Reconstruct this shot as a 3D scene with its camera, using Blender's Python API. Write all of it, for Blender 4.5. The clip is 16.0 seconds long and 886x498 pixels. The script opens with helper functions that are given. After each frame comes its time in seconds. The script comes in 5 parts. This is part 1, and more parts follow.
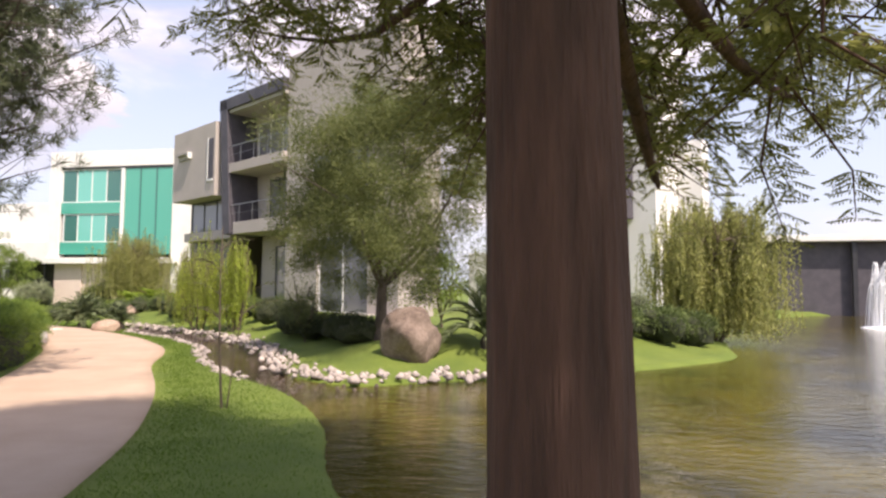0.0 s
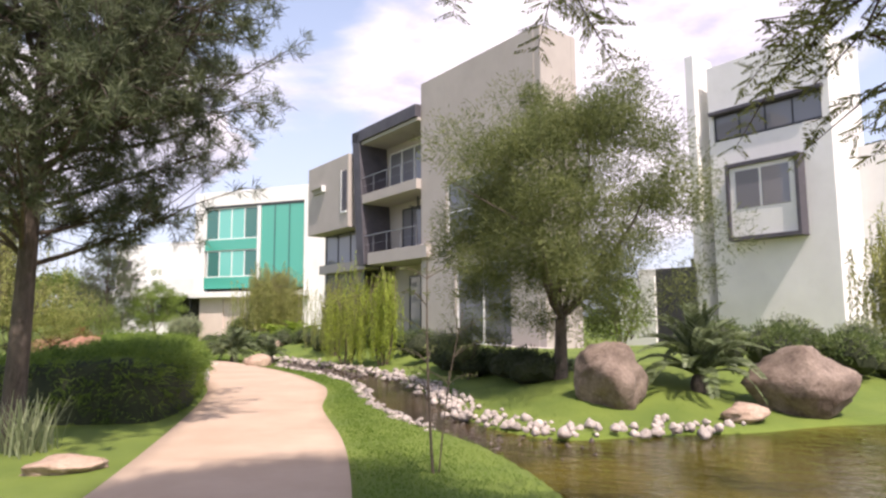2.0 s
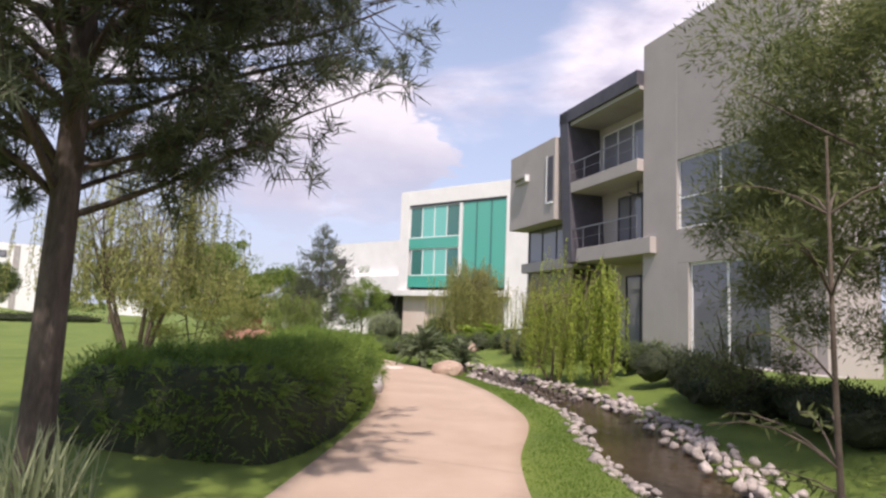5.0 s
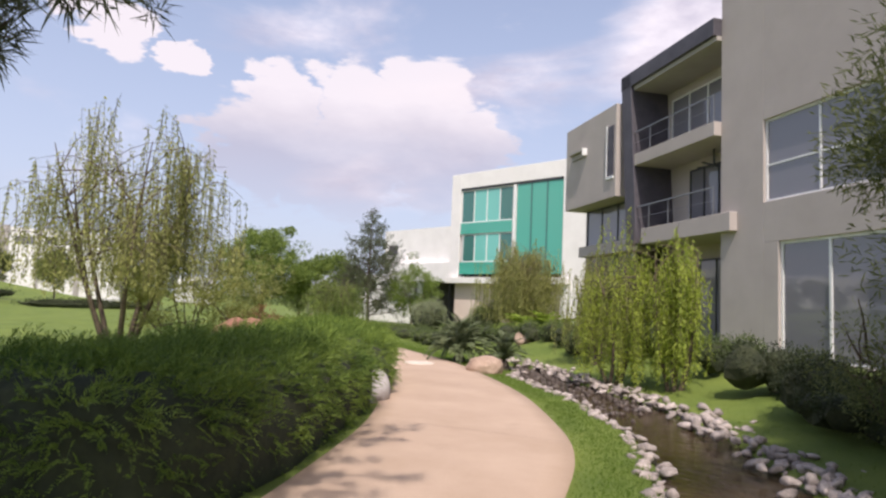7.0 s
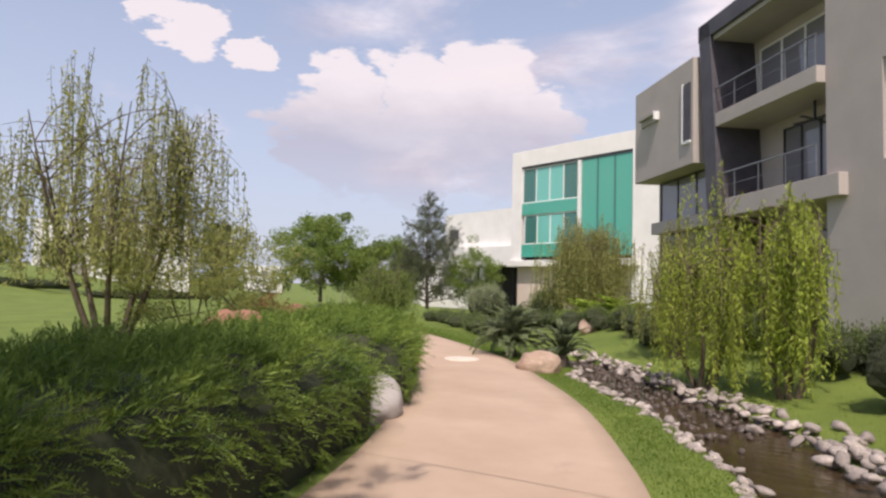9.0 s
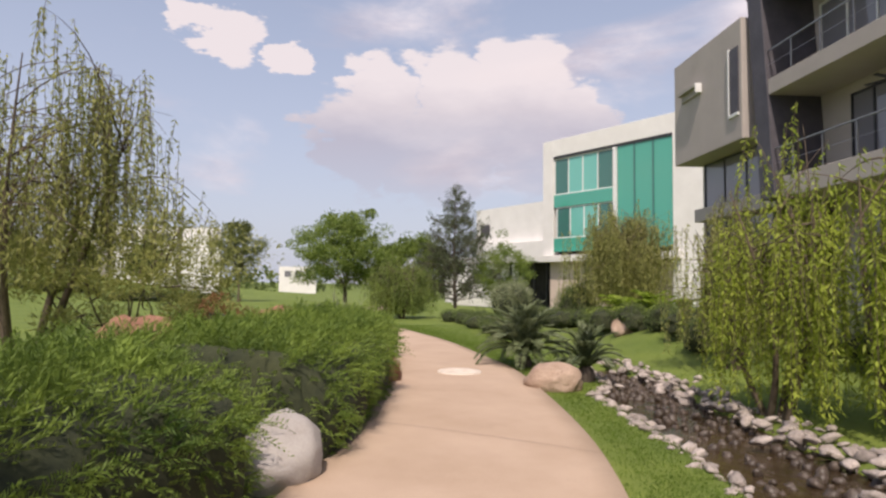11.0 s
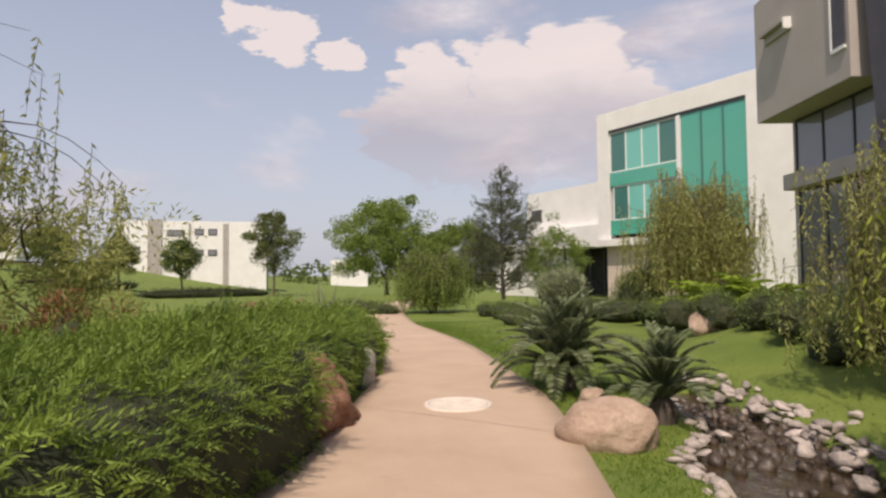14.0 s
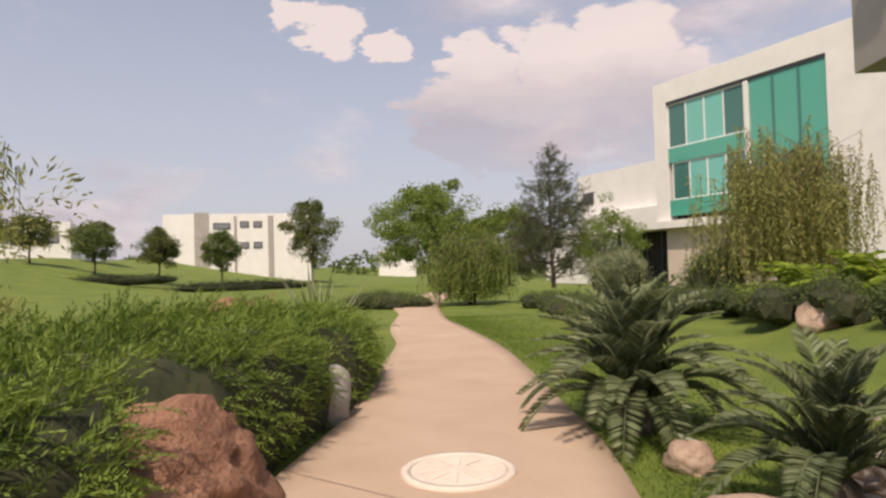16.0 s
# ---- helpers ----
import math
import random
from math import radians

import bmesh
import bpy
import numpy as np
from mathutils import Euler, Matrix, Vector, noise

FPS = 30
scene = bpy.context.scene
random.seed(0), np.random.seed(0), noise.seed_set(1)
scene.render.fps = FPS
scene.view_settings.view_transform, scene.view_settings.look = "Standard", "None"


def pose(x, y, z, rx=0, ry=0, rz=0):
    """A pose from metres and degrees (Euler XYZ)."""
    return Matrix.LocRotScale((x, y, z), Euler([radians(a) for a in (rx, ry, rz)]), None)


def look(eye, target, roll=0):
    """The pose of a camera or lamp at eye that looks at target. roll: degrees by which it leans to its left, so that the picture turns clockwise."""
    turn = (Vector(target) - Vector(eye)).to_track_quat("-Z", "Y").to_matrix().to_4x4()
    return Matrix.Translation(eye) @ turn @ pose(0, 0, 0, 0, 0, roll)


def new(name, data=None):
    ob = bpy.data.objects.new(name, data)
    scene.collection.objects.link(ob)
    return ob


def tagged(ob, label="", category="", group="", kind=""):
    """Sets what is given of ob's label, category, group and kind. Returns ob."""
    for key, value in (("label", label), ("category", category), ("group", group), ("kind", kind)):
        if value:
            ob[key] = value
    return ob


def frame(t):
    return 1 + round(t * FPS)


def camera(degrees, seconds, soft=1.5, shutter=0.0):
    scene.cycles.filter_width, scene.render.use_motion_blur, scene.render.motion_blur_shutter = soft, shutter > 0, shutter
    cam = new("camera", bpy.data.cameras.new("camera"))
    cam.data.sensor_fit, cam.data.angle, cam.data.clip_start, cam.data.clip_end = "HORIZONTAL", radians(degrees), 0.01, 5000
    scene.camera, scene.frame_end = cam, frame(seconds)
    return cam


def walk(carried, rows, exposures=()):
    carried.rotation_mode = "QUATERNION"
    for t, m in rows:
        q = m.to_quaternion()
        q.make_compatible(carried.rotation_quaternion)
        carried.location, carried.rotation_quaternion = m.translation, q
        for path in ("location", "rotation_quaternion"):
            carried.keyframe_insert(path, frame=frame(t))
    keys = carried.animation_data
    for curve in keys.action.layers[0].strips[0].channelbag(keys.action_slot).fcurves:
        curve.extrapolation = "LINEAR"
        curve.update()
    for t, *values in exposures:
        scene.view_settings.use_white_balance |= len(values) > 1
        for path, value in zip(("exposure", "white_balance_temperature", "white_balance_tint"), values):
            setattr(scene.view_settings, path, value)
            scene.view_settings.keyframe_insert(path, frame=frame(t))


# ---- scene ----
cam = camera(70.0, 16.0, soft=2.5)
PATH = [
    (0, (0.644, 0.622, 1.506), (0.451, 2.609, 1.631), 0.41),
    (0.5, (0.253, 0.943, 1.527), (0.013, 2.923, 1.671), -0.17),
    (1, (-0.177, 1.277, 1.586), (-0.492, 3.245, 1.759), -0.24),
    (1.5, (-0.591, 1.607, 1.622), (-0.997, 3.555, 1.815), -0.53),
    (2, (-0.969, 1.949, 1.590), (-1.506, 3.864, 1.802), -0.39),
    (2.5, (-1.321, 2.391, 1.576), (-2.004, 4.258, 1.803), -0.38),
    (3, (-1.679, 2.959, 1.549), (-2.506, 4.771, 1.733), -0.08),
    (3.5, (-2.033, 3.649, 1.588), (-2.980, 5.401, 1.766), 1.06),
    (4, (-2.300, 4.364, 1.563), (-3.335, 6.063, 1.765), 1.00),
    (6.5, (-3.741, 7.882, 1.584), (-4.937, 9.474, 1.772), 3.44),
    (7, (-4.035, 8.550, 1.550), (-5.297, 10.092, 1.723), 2.47),
    (7.5, (-4.361, 9.163, 1.546), (-5.663, 10.670, 1.728), 3.44),
    (8, (-4.677, 9.727, 1.560), (-6.018, 11.202, 1.719), 2.90),
    (8.5, (-5.003, 10.291, 1.561), (-6.386, 11.730, 1.692), 1.99),
    (11, (-6.635, 13.295, 1.525), (-8.133, 14.615, 1.638), 0.66),
    (11.5, (-7.036, 13.887, 1.504), (-8.551, 15.189, 1.603), 0.03),
    (12, (-7.426, 14.478, 1.479), (-8.962, 15.756, 1.566), -0.40),
    (12.5, (-7.843, 15.013, 1.463), (-9.393, 16.275, 1.541), -0.69),
    (13, (-8.274, 15.509, 1.452), (-9.837, 16.754, 1.528), -0.76),
    (13.5, (-8.659, 15.977, 1.444), (-10.246, 17.191, 1.528), -0.61),
    (14, (-9.089, 16.478, 1.451), (-10.698, 17.662, 1.535), -0.60),
    (14.5, (-9.547, 16.973, 1.450), (-11.179, 18.127, 1.527), -0.70),
    (15, (-10.051, 17.479, 1.432), (-11.706, 18.599, 1.502), -0.85),
    (15.5, (-10.589, 18.009, 1.419), (-12.267, 19.095, 1.476), -1.07),
    (16, (-11.121, 18.491, 1.373), (-12.821, 19.543, 1.426), -1.63),
]
walk(cam, [(t, look(eye, target, roll)) for t, eye, target, roll in PATH],
     exposures=[(0, 1.08, 7000, 20), (2.0, 1.08, 6700, 20), (3.5, 0.86, 6450, 22), (6.5, 0.63, 6500, 19), (11, 0.43, 6900, 18), (14, 0.35, 7200, 17), (16, 0.35, 7500, 19)])

# ---- world and sun ----
SUN_TO = Vector((0.66, -0.75, 1.5)).normalized()


def nodes_of(tree):
    tree.nodes.clear()

    def add(kind, **settings):
        n = tree.nodes.new(kind)
        for key, value in settings.items():
            if key in n.inputs:
                n.inputs[key].default_value = value
        return n

    return add, tree.links.new


def make_world():
    w = bpy.data.worlds.new("sky")
    scene.world = w
    w.use_nodes = True
    add, link = nodes_of(w.node_tree)
    sky = add("ShaderNodeTexSky")
    sky.sky_type = "NISHITA"
    sky.sun_disc = False
    sky.sun_elevation = math.asin(SUN_TO.z)
    sky.sun_rotation = math.atan2(SUN_TO.x, SUN_TO.y)
    sky.air_density, sky.dust_density, sky.ozone_density = 1.0, 2.0, 1.5
    co = add("ShaderNodeTexCoord")
    # clouds: broad soft noise, thresholded, thicker toward one bank of cumulus
    squash = add("ShaderNodeMapping")
    squash.inputs["Scale"].default_value = (1, 1, 2.6)
    link(co.outputs["Generated"], squash.inputs["Vector"])
    n1 = add("ShaderNodeTexNoise", Scale=2.7, Detail=10.0, Roughness=0.53, Distortion=0.3)
    link(squash.outputs[0], n1.inputs["Vector"])

    def blob(direction, k, gain, way=None):
        d = add("ShaderNodeVectorMath")
        d.operation = "DOT_PRODUCT"
        link(way or co.outputs["Generated"], d.inputs[0])
        d.inputs[1].default_value = Vector(direction).normalized()
        r = add("ShaderNodeMapRange")
        r.interpolation_type = "SMOOTHERSTEP"
        r.inputs["From Min"].default_value = 1 - k
        r.inputs["From Max"].default_value = 1.0
        r.inputs["To Max"].default_value = gain
        link(d.outputs["Value"], r.inputs["Value"])
        return r.outputs[0]

    swell = add("ShaderNodeMath")
    swell.operation = "MULTIPLY_ADD"
    swell.inputs[1].default_value, swell.inputs[2].default_value = 1.9, -0.50
    link(n1.outputs["Fac"], swell.inputs[0])
    total = swell.outputs[0]
    for direction, k, gain in (((-0.72, 0.70, 0.12), 0.05, 0.16),
                               ((-0.06, 0.99, 0.36), 0.085, 0.75)):
        m = add("ShaderNodeMath")
        m.operation = "ADD"
        link(total, m.inputs[0])
        link(blob(direction, k, gain), m.inputs[1])
        total = m.outputs[0]
    ramp = add("ShaderNodeMapRange")
    ramp.interpolation_type = "SMOOTHSTEP"
    ramp.inputs["From Min"].default_value, ramp.inputs["From Max"].default_value = 0.50, 0.95
    link(total, ramp.inputs["Value"])
    n2 = add("ShaderNodeTexNoise", Scale=4.5, Detail=7.0, Roughness=0.6)
    link(squash.outputs[0], n2.inputs["Vector"])
    shade = add("ShaderNodeValToRGB")
    shade.color_ramp.elements[0].position, shade.color_ramp.elements[0].color = 0.38, (0.47, 0.46, 0.55, 1)
    shade.color_ramp.elements[1].position, shade.color_ramp.elements[1].color = 0.62, (0.79, 0.765, 0.81, 1)
    link(n2.outputs["Fac"], shade.inputs["Fac"])
    nishita = add("ShaderNodeBackground", Strength=0.12)
    haze = add("ShaderNodeBackground", Strength=0.62)
    haze.inputs["Color"].default_value = (0.66, 0.74, 0.90, 1)
    parts = add("ShaderNodeSeparateXYZ")
    link(co.outputs["Generated"], parts.inputs[0])
    lift = add("ShaderNodeMapRange")
    lift.inputs["From Max"].default_value = 0.75
    lift.inputs["To Min"].default_value, lift.inputs["To Max"].default_value = 0.85, 0.1
    link(parts.outputs["Z"], lift.inputs["Value"])
    clear = add("ShaderNodeMixShader")
    link(lift.outputs[0], clear.inputs[0])
    link(nishita.outputs[0], clear.inputs[1])
    link(haze.outputs[0], clear.inputs[2])
    cloudy = add("ShaderNodeBackground", Strength=0.85)
    link(sky.outputs[0], nishita.inputs["Color"])
    link(shade.outputs[0], cloudy.inputs["Color"])
    mix = add("ShaderNodeMixShader")
    link(ramp.outputs[0], mix.inputs[0])
    link(clear.outputs[0], mix.inputs[1])
    link(cloudy.outputs[0], mix.inputs[2])
    # cumulus heads: crisp lobes with a ragged rim, lit above and greyer below
    ragged = add("ShaderNodeTexNoise", Scale=9.0, Detail=8.0, Roughness=0.58)
    link(squash.outputs[0], ragged.inputs["Vector"])
    centred = add("ShaderNodeVectorMath")
    centred.operation = "SUBTRACT"
    centred.inputs[1].default_value = (0.5, 0.5, 0.5)
    link(ragged.outputs["Color"], centred.inputs[0])
    bent = add("ShaderNodeVectorMath")
    bent.operation = "MULTIPLY_ADD"
    bent.inputs[1].default_value = (0.20, 0.20, 0.13)
    link(centred.outputs[0], bent.inputs[0])
    link(co.outputs["Generated"], bent.inputs[2])
    level = add("ShaderNodeVectorMath")
    level.operation = "NORMALIZE"
    link(bent.outputs[0], level.inputs[0])
    heads = None
    for direction, k in (((-0.633, 0.707, 0.312), 0.0040), ((-0.779, 0.552, 0.288), 0.0026), ((-0.711, 0.641, 0.285), 0.0040), ((-0.566, 0.779, 0.265), 0.0028),
                         ((-0.816, 0.534, 0.222), 0.0050), ((-0.732, 0.647, 0.212), 0.0070), ((-0.639, 0.736, 0.224), 0.0060),
                         ((-0.879, 0.309, 0.363), 0.0008), ((-0.864, 0.362, 0.350), 0.0013), ((-0.839, 0.435, 0.328), 0.0006)):
        one = blob(direction, k, 1.0, level.outputs[0])
        if heads is None:
            heads = one
            continue
        m = add("ShaderNodeMath")
        m.operation = "MAXIMUM"
        link(heads, m.inputs[0])
        link(one, m.inputs[1])
        heads = m.outputs[0]
    rim = add("ShaderNodeMath")
    rim.operation = "MULTIPLY_ADD"
    rim.inputs[1].default_value = 0.9
    link(ragged.outputs["Fac"], rim.inputs[0])
    link(heads, rim.inputs[2])
    crisp = add("ShaderNodeMapRange")
    crisp.interpolation_type = "SMOOTHSTEP"
    crisp.inputs["From Min"].default_value, crisp.inputs["From Max"].default_value = 0.52, 1.02
    crisp.inputs["To Max"].default_value = 0.9
    link(rim.outputs[0], crisp.inputs["Value"])
    tone = add("ShaderNodeMapRange")
    tone.inputs["From Min"].default_value, tone.inputs["From Max"].default_value = 0.20, 0.36
    link(parts.outputs["Z"], tone.inputs["Value"])
    mottle = add("ShaderNodeMath")
    mottle.operation = "MULTIPLY_ADD"
    mottle.inputs[1].default_value = 0.75
    link(n2.outputs["Fac"], mottle.inputs[0])
    link(tone.outputs[0], mottle.inputs[2])
    face = add("ShaderNodeValToRGB")
    face.color_ramp.elements[0].position, face.color_ramp.elements[0].color = 0.45, (0.50, 0.485, 0.57, 1)
    face.color_ramp.elements[1].position, face.color_ramp.elements[1].color = 1.0, (0.86, 0.82, 0.84, 1)
    link(mottle.outputs[0], face.inputs["Fac"])
    bright = add("ShaderNodeBackground", Strength=0.74)
    link(face.outputs[0], bright.inputs["Color"])
    fade = add("ShaderNodeMapRange")
    fade.inputs["From Min"].default_value, fade.inputs["From Max"].default_value = 0.10, 0.27
    fade.inputs["To Min"].default_value = 0.15
    link(parts.outputs["Z"], fade.inputs["Value"])
    cover = add("ShaderNodeMath")
    cover.operation = "MULTIPLY"
    link(crisp.outputs[0], cover.inputs[0])
    link(fade.outputs[0], cover.inputs[1])
    whole = add("ShaderNodeMixShader")
    link(cover.outputs[0], whole.inputs[0])
    link(mix.outputs[0], whole.inputs[1])
    link(bright.outputs[0], whole.inputs[2])
    out = add("ShaderNodeOutputWorld")
    link(whole.outputs[0], out.inputs["Surface"])


make_world()
sun = new("sun", bpy.data.lights.new("sun", "SUN"))
sun.data.energy, sun.data.angle, sun.data.color = 3.1, radians(0.8), (1.0, 0.94, 0.84)
sun.matrix_world = look((0, 0, 30), Vector((0, 0, 30)) - SUN_TO)


# ---- materials ----
def surface(name, low, high, scale=3.0, fine=40.0, rough=0.85, bump=0.3, metal=0.0, vary=0.0, spots=None, distance=0.02, stretch=(1, 1, 1)):
    """Two scales of variation between two colours, fine relief, optional stains and change from object to object."""
    m = bpy.data.materials.new(name)
    m.use_nodes = True
    add, link = nodes_of(m.node_tree)
    co = add("ShaderNodeTexCoord")
    mp = add("ShaderNodeMapping")
    mp.inputs["Scale"].default_value = stretch
    link(co.outputs["Object"], mp.inputs["Vector"])
    a = add("ShaderNodeTexNoise", Scale=scale, Detail=5.0, Roughness=0.6)
    b = add("ShaderNodeTexNoise", Scale=fine, Detail=4.0, Roughness=0.65)
    link(mp.outputs[0], a.inputs["Vector"])
    link(mp.outputs[0], b.inputs["Vector"])
    s = add("ShaderNodeMath")
    s.operation = "MULTIPLY_ADD"
    s.inputs[1].default_value = 0.45
    link(b.outputs["Fac"], s.inputs[0])
    half = add("ShaderNodeMath")
    half.operation = "MULTIPLY_ADD"
    half.inputs[1].default_value, half.inputs[2].default_value = 0.9, -0.17
    link(a.outputs["Fac"], half.inputs[0])
    link(half.outputs[0], s.inputs[2])
    ramp = add("ShaderNodeValToRGB")
    ramp.color_ramp.elements[0].position, ramp.color_ramp.elements[0].color = 0.3, (*low, 1)
    ramp.color_ramp.elements[1].position, ramp.color_ramp.elements[1].color = 0.72, (*high, 1)
    link(s.outputs[0], ramp.inputs["Fac"])
    colour = ramp.outputs[0]
    if spots:
        st = add("ShaderNodeTexNoise", Scale=spots[1], Detail=6.0, Roughness=0.7)
        link(mp.outputs[0], st.inputs["Vector"])
        sr = add("ShaderNodeMapRange")
        sr.inputs["From Min"].default_value, sr.inputs["From Max"].default_value = spots[2], spots[2] + 0.12
        sr.inputs["To Max"].default_value = spots[3]
        link(st.outputs["Fac"], sr.inputs["Value"])
        mx = add("ShaderNodeMix")
        mx.data_type = "RGBA"
        mx.inputs["B"].default_value = (*spots[0], 1)
        mx.inputs[7].default_value = (*spots[0], 1)
        link(sr.outputs[0], mx.inputs[0])
        link(colour, mx.inputs[6])
        colour = mx.outputs[2]
    if vary:
        info = add("ShaderNodeObjectInfo")
        hsv = add("ShaderNodeHueSaturation")
        r = add("ShaderNodeMapRange")
        r.inputs["To Min"].default_value, r.inputs["To Max"].default_value = 1 - vary, 1 + vary
        link(info.outputs["Random"], r.inputs["Value"])
        link(r.outputs[0], hsv.inputs["Value"])
        link(colour, hsv.inputs["Color"])
        colour = hsv.outputs[0]
    p = add("ShaderNodeBsdfPrincipled", Roughness=rough, Metallic=metal)
    link(colour, p.inputs["Base Color"])
    if bump:
        bp = add("ShaderNodeBump", Strength=bump, Distance=distance)
        link(s.outputs[0], bp.inputs["Height"])
        link(bp.outputs[0], p.inputs["Normal"])
    out = add("ShaderNodeOutputMaterial")
    link(p.outputs[0], out.inputs["Surface"])
    return m


def foliage(name, dark, light, glow=0.35, rough=0.6, scale=1.5, speck=0.4):
    """Leaves: colour drifts over the crown and changes from leaf to leaf; some light comes through."""
    m = bpy.data.materials.new(name)
    m.use_nodes = True
    add, link = nodes_of(m.node_tree)
    co = add("ShaderNodeTexCoord")
    a = add("ShaderNodeTexNoise", Scale=scale, Detail=3.0)
    link(co.outputs["Object"], a.inputs["Vector"])
    geo = add("ShaderNodeNewGeometry")
    s = add("ShaderNodeMath")
    s.operation = "MULTIPLY_ADD"
    s.inputs[1].default_value = speck
    link(geo.outputs["Random Per Island"], s.inputs[0])
    h = add("ShaderNodeMath")
    h.operation = "MULTIPLY_ADD"
    h.inputs[1].default_value, h.inputs[2].default_value = 1.5 - speck, -0.25 + 0.05 * speck
    link(a.outputs["Fac"], h.inputs[0])
    link(h.outputs[0], s.inputs[2])
    ramp = add("ShaderNodeValToRGB")
    ramp.color_ramp.elements[0].position, ramp.color_ramp.elements[0].color = 0.15, (*dark, 1)
    ramp.color_ramp.elements[1].position, ramp.color_ramp.elements[1].color = 0.85, (*light, 1)
    link(s.outputs[0], ramp.inputs["Fac"])
    p = add("ShaderNodeBsdfPrincipled", Roughness=rough)
    p.inputs["Specular IOR Level"].default_value = 0.3
    t = add("ShaderNodeBsdfTranslucent")
    link(ramp.outputs[0], p.inputs["Base Color"])
    link(ramp.outputs[0], t.inputs["Color"])
    mix = add("ShaderNodeMixShader")
    mix.inputs[0].default_value = glow
    link(p.outputs[0], mix.inputs[1])
    link(t.outputs[0], mix.inputs[2])
    out = add("ShaderNodeOutputMaterial")
    link(mix.outputs[0], out.inputs["Surface"])
    return m


def glass(name, tint, rough=0.03, through_it=0.0):
    """Window glass over dark rooms: mostly gloss on a tinted body, in part clear."""
    m = bpy.data.materials.new(name)
    m.use_nodes = True
    add, link = nodes_of(m.node_tree)
    p = add("ShaderNodeBsdfPrincipled", Roughness=rough)
    p.inputs["Base Color"].default_value = (*tint, 1)
    p.inputs["Transmission Weight"].default_value = through_it
    p.inputs["IOR"].default_value = 1.5
    p.inputs["Specular IOR Level"].default_value = 0.8
    n = add("ShaderNodeTexNoise", Scale=0.8, Detail=1.0)
    bp = add("ShaderNodeBump", Strength=0.04, Distance=0.05)
    link(n.outputs["Fac"], bp.inputs["Height"])
    link(bp.outputs[0], p.inputs["Normal"])
    out = add("ShaderNodeOutputMaterial")
    link(p.outputs[0], out.inputs["Surface"])
    return m


def water_material(name, low, high):
    m = bpy.data.materials.new(name)
    m.use_nodes = True
    add, link = nodes_of(m.node_tree)
    co = add("ShaderNodeTexCoord")
    a = add("ShaderNodeTexNoise", Scale=0.45, Detail=5.0, Roughness=0.6, Distortion=0.6)
    link(co.outputs["Object"], a.inputs["Vector"])
    ramp = add("ShaderNodeValToRGB")
    ramp.color_ramp.elements[0].position, ramp.color_ramp.elements[0].color = 0.35, (*low, 1)
    ramp.color_ramp.elements[1].position, ramp.color_ramp.elements[1].color = 0.68, (*high, 1)
    link(a.outputs["Fac"], ramp.inputs["Fac"])
    mp = add("ShaderNodeMapping")
    mp.inputs["Scale"].default_value = (1.0, 2.2, 1)
    mp.inputs["Rotation"].default_value = (0, 0, 0.5)
    link(co.outputs["Object"], mp.inputs["Vector"])
    w = add("ShaderNodeTexNoise", Scale=3.2, Detail=4.0, Roughness=0.55, Distortion=0.3)
    link(mp.outputs[0], w.inputs["Vector"])
    bp = add("ShaderNodeBump", Strength=0.35, Distance=0.06)
    link(w.outputs["Fac"], bp.inputs["Height"])
    p = add("ShaderNodeBsdfPrincipled", Roughness=0.06)
    p.inputs["IOR"].default_value = 1.33
    link(ramp.outputs[0], p.inputs["Base Color"])
    link(bp.outputs[0], p.inputs["Normal"])
    out = add("ShaderNodeOutputMaterial")
    link(p.outputs[0], out.inputs["Surface"])
    return m


M_GRASS = surface("lawn_grass", (0.078, 0.124, 0.013), (0.160, 0.207, 0.030), 0.7, 60, 0.9, 0.9, spots=((0.12, 0.15, 0.035), 1.3, 0.60, 0.5), distance=0.03)
M_BLADE = foliage("grass_blades", (0.085, 0.15, 0.015), (0.16, 0.24, 0.035), 0.4)
M_PATH = surface("path_concrete", (0.395, 0.283, 0.20), (0.485, 0.36, 0.268), 0.9, 70, 0.88, 0.15, spots=((0.33, 0.24, 0.175), 0.8, 0.60, 0.5), distance=0.006)
M_JOINT = surface("path_joint", (0.26, 0.19, 0.15), (0.33, 0.25, 0.2), 3, 30, 0.9, 0.1)
M_SOIL = surface("brown_soil", (0.07, 0.045, 0.03), (0.15, 0.10, 0.07), 2.0, 30, 0.95, 0.8)
M_POND = water_material("pond_water", (0.026, 0.021, 0.004), (0.105, 0.082, 0.012))
M_STREAM = water_material("stream_water", (0.022, 0.014, 0.007), (0.075, 0.05, 0.028))
M_STONE = surface("pale_stone", (0.20, 0.17, 0.15), (0.50, 0.43, 0.385), 5, 40, 0.85, 0.5, vary=0.28, spots=((0.22, 0.19, 0.16), 4.0, 0.6, 0.6))
M_RUBBLE = surface("stream_rubble", (0.035, 0.024, 0.017), (0.11, 0.082, 0.062), 6, 30, 0.5, 0.5)
M_BOULDER = surface("brown_boulder", (0.09, 0.06, 0.045), (0.31, 0.235, 0.185), 1.6, 18, 0.88, 0.9, spots=((0.08, 0.055, 0.045), 2.0, 0.55, 0.7), distance=0.06)
M_ROSE = surface("rosy_boulder", (0.26, 0.17, 0.12), (0.50, 0.37, 0.28), 2.0, 22, 0.88, 0.8, spots=((0.20, 0.13, 0.10), 2.5, 0.60, 0.7), distance=0.05)
